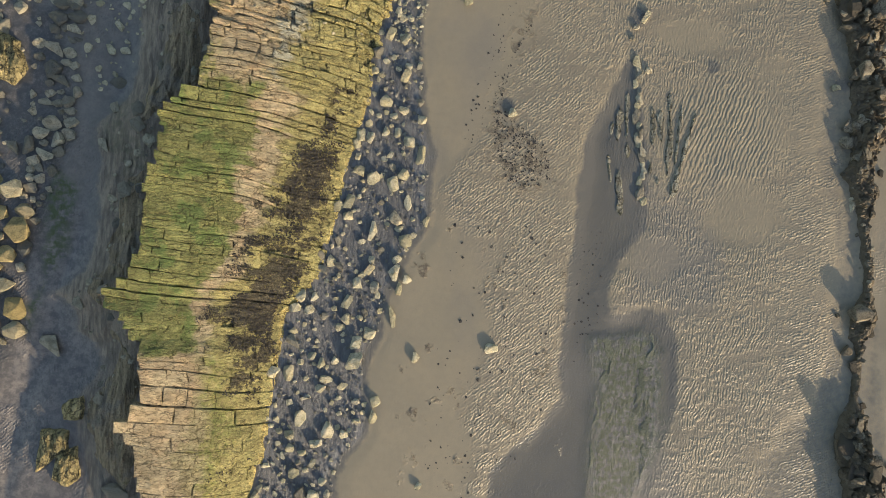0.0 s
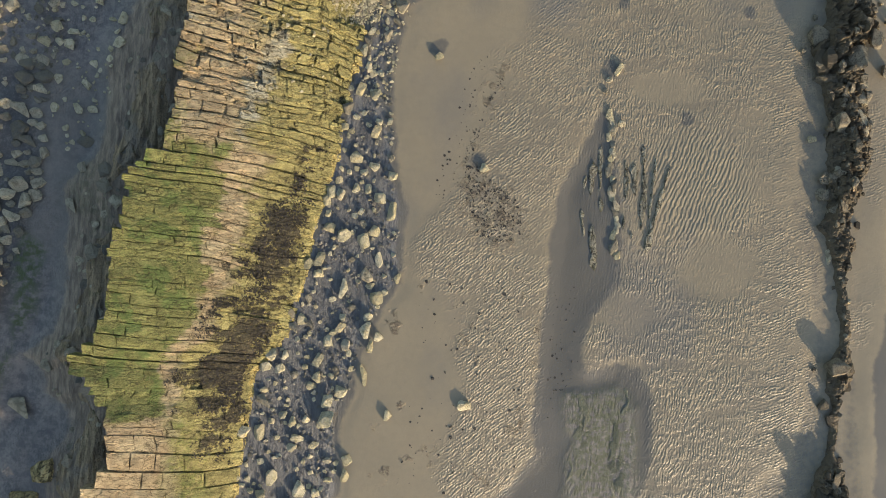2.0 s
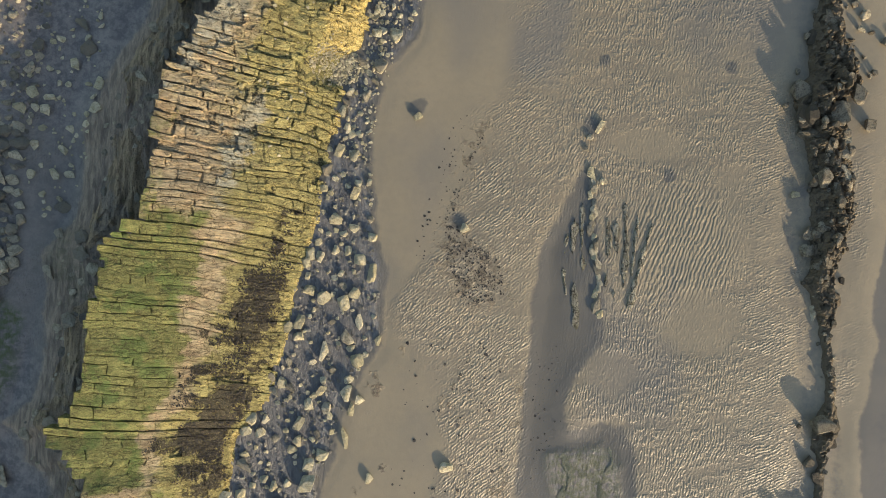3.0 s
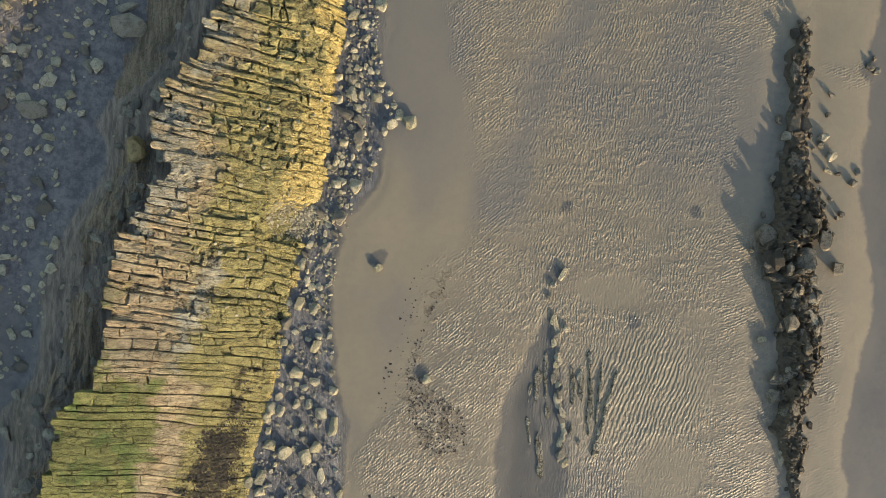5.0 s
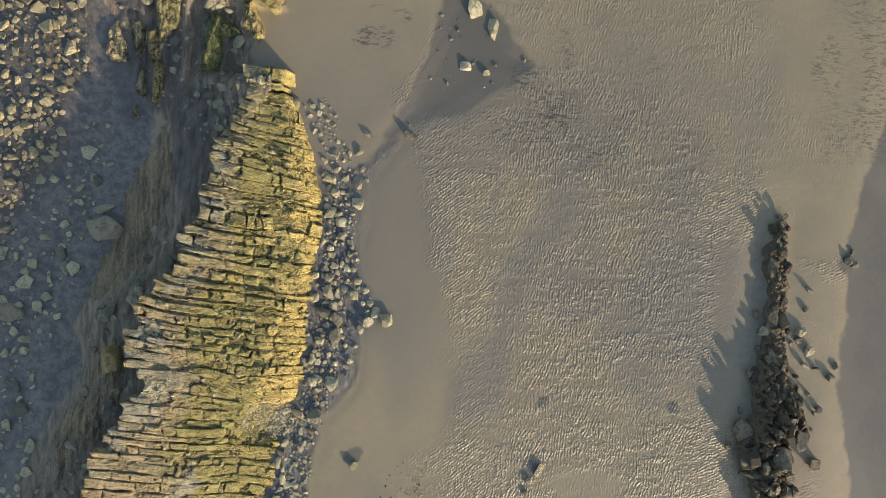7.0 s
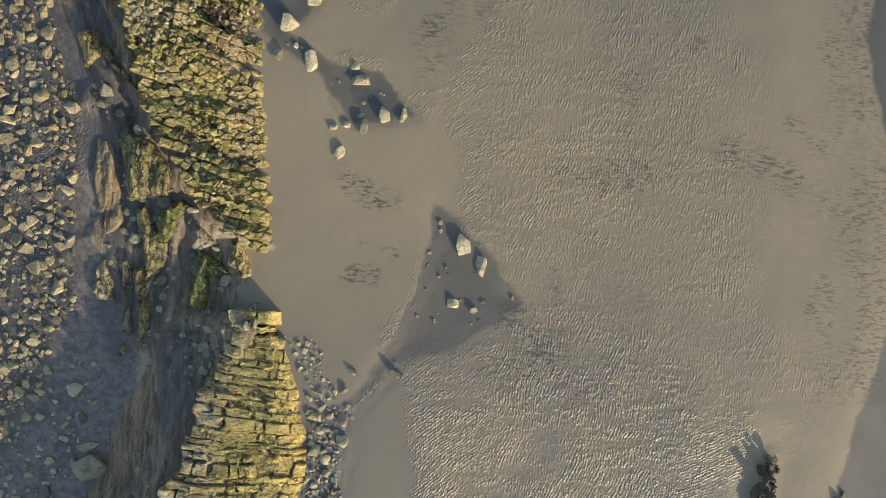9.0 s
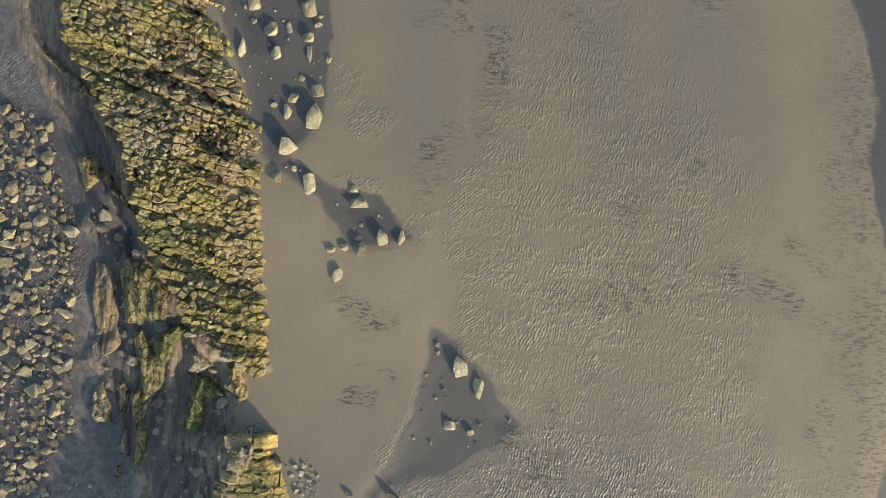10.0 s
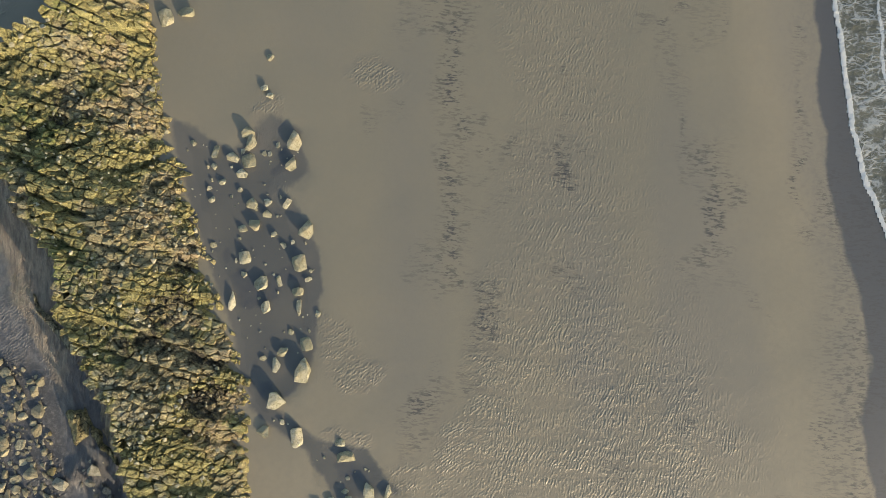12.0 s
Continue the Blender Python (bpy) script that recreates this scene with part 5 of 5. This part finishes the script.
stone_carpet("beach_stones", scatter(FIELD_WEST, 420, (0.14, 0.8), 37, 0.8, bias=1.9), GREY_STONE, "loose grey stones scattered on shaded mud", "stones")
foot = [(x + 0.2, y) for x, y in A_EAST if y > 10] + [(x + 2.0, y) for x, y in reversed(A_EAST) if y > 10]
stone_carpet("foot_stones", scatter(foot, 330, (0.1, 0.44), 42, 1.0, bias=2.1), PALE_STONE, "pale stones strewn along the ledge's foot", "stones")
stone_carpet("rubble", scatter([(-2.5, 38), (-1.4, 38), (-2.0, 49), (-8, 66), (-8.6, 74), (-10, 74), (-10.5, 68), (-15, 64.5), (-14, 60.5), (-10.2, 54), (-7, 46), (-4, 40)], 420, (0.1, 0.28), 38, 0.8), PALE_STONE,
             "broken angular rubble lying on the rugged ledge", "rubble", floor=lambda x, y: ledge_b(x, y)[1] - 0.02, tall=0.9)
stone_carpet("rubble", scatter([(-8, 11), (-2, 11), (-1, 16), (0.2, 22), (0.4, 30), (-3, 30), (-4, 26), (-6, 22), (-6.5, 17)], 160, (0.08, 0.24), 39, 0.8), PALE_STONE,
             "broken angular rubble lying on the jointed ledge", "rubble", floor=lambda x, y: ledge_a(x, y)[1] - 0.02, tall=0.9)
stone_carpet("fallen_stones", scatter(MID_ROCK, 260, (0.12, 0.7), 43, 0.85, bias=2.2), GREY_STONE, "grey broken stones among low rock ribs", "stones")
shelf_a = [(x - 0.3, y) for x, y in A_WEST[2:24]] + [(x - 3.0, y) for x, y in reversed(A_WEST[2:24])]
stone_carpet("fallen_stones", scatter(shelf_a, 190, (0.15, 0.8), 40, 0.9, bias=2.2), GREY_STONE, "fallen dark stones on the shelf below the scarp", "stones")


# ---- low outcrops west of the ledges and ribs in the sand ----
def outcrop(poly, high, material, label, seed, lengthwise=0.35, name="rock_outcrop", ragged=0.3, flat=0.25, fade=0.5):
    """A low body of rock; flat: how much of its height stays level."""
    def top(x, y):
        _, _, r = cells(x * 1.0, y * lengthwise, 0.42, seed)
        ridge = vnoise(x * 2.2, y * 0.3, 0.6, seed + 3)
        r = 0.6 * r + 0.4 * cells(x * 1.2, y * 0.5, 0.2, seed + 7)[2]
        return beach(x, y) + high * (flat + (1 - flat) * (0.73 * r + 0.47 * ridge)) * (1.05 - fade + (fade - 0.05) * step(0, fade, inside(poly, x, y)))

    me, _ = rock_sheet(name, poly, top, material, 0.07, ragged, seed, 0.3)
    return tagged(new(name, me), label, "rock outcrop", "low outcrops")


OUTCROPS = [
    ([(-8.7, 42.0), (-8.2, 42.7), (-6.9, 42.1), (-6.1, 40.9), (-6.0, 39.6), (-8.1, 39.3), (-8.4, 40.5)], 0.5, 0.7, ROCK_OLIVE, "flat olive slab beside the scarp"),
    ([(-9.9, 42.4), (-9.2, 42.2), (-8.8, 40.8), (-8.5, 38.2), (-9.3, 37.6), (-9.8, 39.3), (-10.1, 40.7)], 0.35, 0.2, SHELF_STONE, "ribbed strip of brown layered rock"),
    ([(-6.8, 37.5), (-6.8, 38.3), (-6.3, 39.0), (-5.4, 39.4), (-5.0, 39.1), (-5.7, 38.5), (-5.7, 37.8), (-6.3, 36.9)], 0.6, 0.6, ROCK_GREEN, "curved green weedy hump of layered rock"),
    ([(-7.9, 38.7), (-7.4, 39.1), (-6.9, 38.0), (-6.2, 37.2), (-6.3, 36.4), (-6.8, 35.5), (-7.3, 35.2), (-7.6, 37.1)], 0.5, 0.6, ROCK_OLIVE, "brown slab of layered rock, olive at one end"),
    ([(-9.8, 35.9), (-9.3, 36.4), (-8.8, 35.1), (-8.8, 34.3), (-9.6, 34.1), (-10.0, 34.5)], 0.4, 0.3, ROCK_BUFF, "broken buff rock cluster beside the stone field"),
    ([(-8.7, 36.4), (-8.1, 36.4), (-8.0, 35.7), (-8.2, 34.9), (-7.9, 33.5), (-7.9, 32.6), (-8.4, 32.6), (-8.2, 33.9), (-8.5, 34.9)], 0.5, 0.5, ROCK_BUFF, "thin upright buff rock rib"),
    ([(-8.5, 32.0), (-8.2, 32.1), (-8.1, 31.3), (-8.6, 31.3)], 0.45, 0.5, ROCK_BUFF, "stub of a thin buff rock rib"),
    ([(-8.0, 35.8), (-7.3, 36.0), (-7.2, 34.3), (-6.9, 34.1), (-7.0, 32.9), (-7.2, 32.2), (-7.5, 32.2), (-7.5, 33.5), (-7.7, 34.3)], 0.6, 0.6, ROCK_OCHRE, "thin upright yellow rock rib"),
    ([(-4.8, 38.1), (-4.3, 38.2), (-3.9, 37.3), (-4.7, 36.7)], 0.6, 0.8, ROCK_GREY, "grey tilted slab at the ledge's end"),
    ([(-4.7, 37.0), (-3.8, 36.6), (-3.1, 35.8), (-4.1, 35.6), (-4.0, 34.7), (-4.3, 33.9), (-5.3, 33.8), (-5.0, 35.3)], 0.6, 0.65, ROCK_GREEN, "bright green weedy slab of rock"),
    ([(-3.1, 37.5), (-2.4, 37.6), (-1.9, 35.7), (-2.4, 35.4), (-3.0, 36.2)], 0.7, 0.4, ROCK_OCHRE, "broken yellow end of the rugged ledge"),
    ([(-2.9, 33.9), (-1.6, 34.2), (-0.8, 33.1), (-1.9, 33.0), (-2.7, 33.1)], 0.8, 0.3, ROCK_GREY, "pale angular rock at the long ledge's tip"),
    ([(-10.1, 48.0), (-9.0, 46.4), (-8.0, 45.3), (-6.4, 43.7), (-5.2, 41.8), (-5.5, 41.6), (-6.7, 43.4), (-8.3, 45.0), (-9.4, 46.1)], 0.4, 0.6, ROCK_OCHRE, "thin ochre rock strip below the scarp"),
    ([(-12.9, 53.6), (-12.4, 52.8), (-10.5, 51.1), (-8.7, 50.1), (-8.9, 49.6), (-10.8, 50.7), (-12.7, 52.4)], 0.4, 0.6, ROCK_BUFF, "thin ochre rock strip below the scarp"),
    ([(-11.0, 47.5), (-9.8, 47.8), (-9.6, 46.4), (-10.4, 45.8)], 0.45, 0.4, ROCK_OCHRE, "ochre rock knob beside the channel"),
    ([(-18.0, -9.3), (-16.4, -9.4), (-16.5, -10.5), (-18.1, -11.7)], 0.45, 0.2, ROCK_OCHRE, "layered ochre rock outcrop beside the channel"),
    ([(-16.9, -8.1), (-15.8, -7.6), (-15.8, -8.9), (-16.9, -9.0)], 0.45, 0.3, ROCK_OCHRE, "layered ochre rock knob beside the channel"),
    ([(-17.1, -10.6), (-16.0, -10.2), (-15.9, -11.7), (-16.4, -12.5), (-17.4, -12.0)], 0.45, 0.2, ROCK_OCHRE, "layered ochre rock outcrop beside the channel"),
    ([(-21.0, 8.3), (-21.0, 10.8), (-19.6, 10.2), (-19.1, 8.8), (-19.8, 8.0)], 0.7, 0.3, ROCK_OCHRE, "golden weed-covered rock hump"),
]
for i, (poly, high, level, material, label) in enumerate(OUTCROPS):
    outcrop(poly, high, material, label, 200 + i, flat=level, ragged=0.22)


def strip_of(line, near, far, low, high):
    """An outline beside a line: between two distances west of it, over a stretch of y, narrowing at both ends."""
    ys = np.linspace(low, high, 14)
    half = (far - near) / 2 * np.clip(np.minimum((high - ys) / 2.6, (ys - low) / 1.6), 0.06, 1) * (0.8 + 0.4 * vnoise(np.zeros(14), ys, 2.0, 61))
    mid = across(line, ys) - (near + far) / 2
    return list(zip((mid + half).tolist(), ys.tolist())) + list(zip((mid - half).tolist()[::-1], ys.tolist()[::-1]))


for i, (low, high, near, far, tall) in enumerate(((-12.5, -4.2, 0.35, 2.6, 0.26), (-3.4, 4.5, 0.5, 2.4, 0.28), (6.0, 13.0, 0.4, 2.9, 0.28), (13.5, 21.0, 0.5, 3.4, 0.28), (22.0, 31.0, 2.0, 4.4, 0.3))):
    outcrop(strip_of(A_WEST, near, far, low, high), tall, SHELF_STONE, "brown layered rock shelf below the scarp", 280 + i, 0.12, "rock_shelf", 0.5, fade=1.0)
for i, (low, high, near, far, tall) in enumerate(((44.0, 52.7, 0.3, 1.7, 0.25), (54.0, 60.0, 0.3, 1.9, 0.25))):
    outcrop(strip_of(B_WEST, near, far, low, high), tall, SHELF_STONE, "brown layered rock shelf below the scarp", 290 + i, 0.12, "rock_shelf", 0.5, fade=1.0)


def rib(line, wide, high, material, label, seed):
    """A low narrow rib of tilted rock that breaks through the sand."""
    left = [(x - wide, y) for x, y in line]
    right = [(x + wide, y) for x, y in reversed(line)]
    return outcrop([(line[0][0], line[0][1] + 0.3)] + left + [(line[-1][0], line[-1][1] - 0.3)] + right, high, material, label, seed, 0.5, "rock_rib", 0.34)


for i, (line, wide, high, material) in enumerate((
        ([(11.1, 7.6), (10.9, 6.0), (11.1, 4.6)], 0.1, 0.09, ROCK_GREY), ([(11.5, 8.6), (11.4, 6.6), (11.6, 4.4), (11.7, 3.0)], 0.16, 0.12, ROCK_GREY),
        ([(11.9, 9.4), (11.9, 7.2), (12.1, 4.9)], 0.12, 0.08, ROCK_GREY), ([(13.2, 9.0), (13.35, 7.0), (13.2, 4.6)], 0.13, 0.12, ROCK_GREY),
        ([(13.7, 8.7), (13.85, 6.6), (13.7, 4.6)], 0.13, 0.13, ROCK_GREY), ([(14.2, 9.2), (14.3, 7.2), (14.2, 5.0)], 0.16, 0.12, ROCK_GREY),
        ([(14.9, 8.8), (14.75, 7.2), (14.6, 5.6)], 0.12, 0.14, ROCK_GREY), ([(15.7, 8.6), (15.2, 6.6), (14.9, 5.3), (14.6, 3.9)], 0.16, 0.16, ROCK_GREY))):
    rib(line, wide, high, material, "low rock rib rising from rippled sand", 230 + i)
deep_rng = random.Random(66)
for i in range(12):
    x, y = deep_rng.uniform(10.5, 14.3), deep_rng.uniform(-10.5, -3.6)
    n = deep_rng.uniform(0.4, 1.1)
    rib([(x, y), (x + 0.15, y - n), (x - 0.1, y - 2 * n)], deep_rng.uniform(0.12, 0.26), 0.045, SUNK_STONE, "sunken dark green rock rib under shallow water", 260 + i)
chain = np.array([(12.35, 11.0), (12.45, 8.3), (12.75, 5.9), (12.8, 3.6)])
for i in range(22):
    k = i / 21 * 3
    x, y = np.interp(k, range(4), chain[:, 0]), np.interp(k, range(4), chain[:, 1])
    s = small_rng.uniform(0.36, 0.72)
    put_boulder(small_rng, x + small_rng.uniform(-0.16, 0.16), y, s * 0.8, s * 1.2, GREY_STONE if i % 3 else PALE_STONE, "grey stone in a row along a sunken rib", "rib stones", 0.3)
for x, y, s in ((12.2, 12.9, 0.4), (12.0, 12.3, 0.35), (12.95, 10.6, 0.4)):
    put_boulder(small_rng, x, y, s, s, GREY_STONE, "grey stone in a row along a sunken rib", "rib stones")


# ---- the weedy ridge in the east ----
RIDGE_WIDE = ([-17, -12, -8.3, -7, -4.5, -2.4, -1, 2.5, 4, 8, 12, 15, 17.5, 19.5, 22, 26, 27.4], [1.9, 2.0, 1.5, 0.2, 0.35, 1.3, 0.35, 0.35, 1.1, 1.6, 1.7, 2.3, 2.2, 1.1, 0.95, 0.85, 0.2])


def ridge_top(x, y):
    d, _ = to_line(RIDGE, x, y)
    wide = np.interp(y, *RIDGE_WIDE)
    _, _, r = cells(x * 1.5, y, 0.45, 251)
    r = 0.65 * r + 0.45 * cells(x * 1.3, y, 0.2, 255)[2]
    return beach(x, y) + step(wide, 0.1, d) * (0.15 + 0.34 * wide) * (0.3 + 1.0 * r) * (0.6 + 0.8 * fbm(x, y, 1.6, 254))


def build_ridge():
    line = [(float(across(RIDGE, y)), y) for y in np.arange(-17, 27.3, 0.8)]
    half = [float(np.interp(y, *RIDGE_WIDE)) for _, y in line]
    poly = [(x - w * 0.62, y) for (x, y), w in zip(line, half)] + [(x + w * 0.62, y) for (x, y), w in reversed(list(zip(line, half)))]
    me, _ = rock_sheet("rock_ridge", poly, ridge_top, RIDGE_CRUST, 0.075, 0.6, 252, 0.3)
    ridge = tagged(new("rock_ridge", me), "low dark ridge of broken weed-covered rocks", "rock ridge")
    r = random.Random(253)
    made = 0
    while made < 299:
        y = r.uniform(-16.5, 27.2)
        wide = float(np.interp(y, *RIDGE_WIDE))
        if r.random() > 0.2 + wide / 2.4:
            continue
        off = r.gauss(0, 0.4) * wide
        x = float(across(RIDGE, y)) + off
        s = r.uniform(0.13, 0.34) + 0.4 * r.random() ** 4 * min(wide, 1.6)
        z = float(ridge_top(np.array([x]), np.array([y]))[0])
        kind = DARK_STONE
        put_boulder(r, x, y, s, s * r.uniform(0.8, 1.5), kind, "", "", 0.75, z - 0.05, ridge, "stone")
        made += 1
    return ridge


build_ridge()
for x, y, s in ((26.4, 20.6, 0.45), (27.0, 20.0, 0.5), (26.8, 19.2, 0.4), (27.4, 19.0, 0.35), (26.3, 18.7, 0.4), (28.2, 18.6, 0.5), (28.5, 19.2, 0.35), (27.3, 14.0, 0.8), (26.9, 23.3, 0.4),
                (29.1, 24.9, 0.45), (29.5, 24.6, 0.4), (29.3, 25.3, 0.3), (27.6, 16.9, 0.4), (26.8, 22.2, 0.3), (25.6, 0.6, 0.5), (25.8, 1.4, 0.35)):
    put_boulder(small_rng, x, y, s, s * small_rng.uniform(0.8, 1.4), small_rng.choice((DARK_STONE, GREY_STONE)), "dark wet boulder on sand beside the ridge", "ridge boulders", 0.7)
# x, y, width, length of the large rocks of the ridge; dark ones first
RIDGE_DARK = [(24.8, 18.4, 1.1, 1.0), (25.6, 18.0, 0.9, 1.1), (24.6, 17.3, 1.2, 1.2), (25.5, 16.8, 1.1, 1.0), (25.9, 17.5, 0.7, 0.8), (25.0, 16.2, 0.8, 0.7), (26.0, 16.1, 0.7, 0.8), (23.5, 15.7, 1.3, 1.3), (23.8, 14.4, 1.3, 1.2), (24.0, 13.2, 1.3, 1.1), (24.9, 12.9, 1.0, 1.0), (24.2, 8.1, 1.0, 0.8), (24.1, 7.2, 0.9, 0.7),
              (24.1, 18.7, 0.6, 0.9), (25.0, 19.6, 1.0, 1.2), (24.9, 22.0, 1.0, 1.6), (24.6, -9.4, 1.5, 1.5), (25.3, -11.2, 1.6, 2.0), (24.5, -4.2, 0.6, 0.6), (25.0, -5.1, 0.5, 0.8), (24.9, 24.3, 0.9, 1.4)]
RIDGE_PALE = [(24.7, 15.3, 1.2, 1.6), (25.7, 13.4, 1.2, 1.0), (25.9, 12.4, 0.9, 0.9), (26.0, 11.1, 0.9, 1.7), (25.6, 9.9, 0.9, 0.8), (25.2, 9.3, 0.7, 0.8), (24.9, 8.4, 0.8, 0.8),
              (24.8, 6.3, 0.8, 0.7), (25.1, 5.4, 0.7, 0.7), (24.8, 4.7, 0.6, 0.8), (24.6, 3.8, 0.4, 0.9), (25.1, 25.5, 0.8, 1.0), (24.6, 21.0, 0.8, 0.6), (26.5, 21.0, 0.7, 0.6)]
for places, material, label in ((RIDGE_DARK, DARK_STONE, "large dark weedy boulder of the broken ridge"), (RIDGE_PALE, GREY_STONE, "large grey-buff boulder of the broken ridge")):
    for (x, y, w, h), z in zip(places, ground_all(places)):
        put_boulder(small_rng, x, y, w, h, material, label, "ridge boulders", 0.62, z)


# ---- weed ----
tufts = scatter(WEED_SAND, 700, (0.03, 0.14), 92, 0.4, bias=2.5)
tufts += scatter([(0.8, -14), (2.0, -4), (2.5, 2), (8, 3), (8.5, -8), (5, -13)], 170, (0.05, 0.2), 93, 0.8, bias=3)
tufts += scatter([(9.2, -6), (9.4, 2), (11, 2), (11.2, -3)], 60, (0.05, 0.16), 94, 0.8, bias=3)
tufts += scatter([(2.5, 6), (4.6, 6), (4.6, 9), (6.4, 14), (4.8, 14)], 60, (0.05, 0.18), 95, 0.6, bias=3)
stone_carpet("seaweed", tufts, WEED, "dark brown seaweed scraps strewn over sand", "seaweed", tall=0.3)
mus = np.random.RandomState(91)
mx, my = mus.uniform(-10, -1, 40000), mus.uniform(-12, 10, 40000)
mu = ledge_a(mx, my)[0]
ok = (mu > 0.3) & (mu < 0.97) & (growth_a(mx, my)[:, 2] > 0.12 + 0.55 * mus.rand(40000) + 0.9 * step(0.56, 0.42, fbm(mx, my, 0.8, 97)))
crust = [(x, y, s) for x, y, s in zip(mx[ok].tolist(), my[ok].tolist(), mus.uniform(0.035, 0.1, ok.sum()).tolist())][:5200]
stone_carpet("mussel_crust", crust, WEED, "black mussel and weed crust on the ledge", "seaweed", tall=0.6, floor=lambda x, y: ledge_a(x, y)[1] + 0.03)


# ---- sea ----
def build_sea():
    xs = np.concatenate([np.arange(22, 40, 0.12), 40 + np.cumsum(0.2 * 1.3 ** np.arange(34))])
    ys = np.concatenate([(-20 - np.cumsum(1.0 * 1.3 ** np.arange(25)))[::-1], np.arange(-20, 52, 1.0), np.arange(52, 76, 0.12), 76 + np.cumsum(0.2 * 1.3 ** np.arange(34))])
    gx, gy = np.meshgrid(xs, ys)
    off = gx - across(SHORE, gy) + 0.5 * (fbm(gx, gy, 1.6, 301) - 0.5)
    wave = 0.10 * np.exp(-((off - 3.2 - 0.5 * np.sin(gy * 0.5)) / 0.6) ** 2) + 0.05 * (fbm(gx, gy, 1.5, 302) - 0.5) * step(0, 1.5, off)
    front = np.exp(-((off - 0.28) / 0.2) ** 2)
    z = SEA_LEVEL + wave + 0.05 * front
    keep = (off > 0.05) & (gy > -400)
    keep = keep[:-1, :-1] & keep[1:, 1:]
    me, v = grid_mesh("sea", xs, ys, z, SEA, keep)
    o = v[:, 0] - across(SHORE, v[:, 1]) + 0.5 * (fbm(v[:, 0], v[:, 1], 1.6, 301) - 0.5)
    f = np.maximum(np.exp(-((o - 0.28) / 0.2) ** 2), 0.85 * np.exp(-((o - 2.2 - 1.0 * fbm(v[:, 0], v[:, 1], 4, 303)) / 0.16) ** 2) * step(0.4, 0.55, fbm(v[:, 0], v[:, 1], 3, 304)))
    paint(me, "foam", np.stack([f, f, f, f], -1))
    return tagged(new("sea", me), "grey-green shallow sea with white lacy foam", "sea", kind="structure")


build_sea()
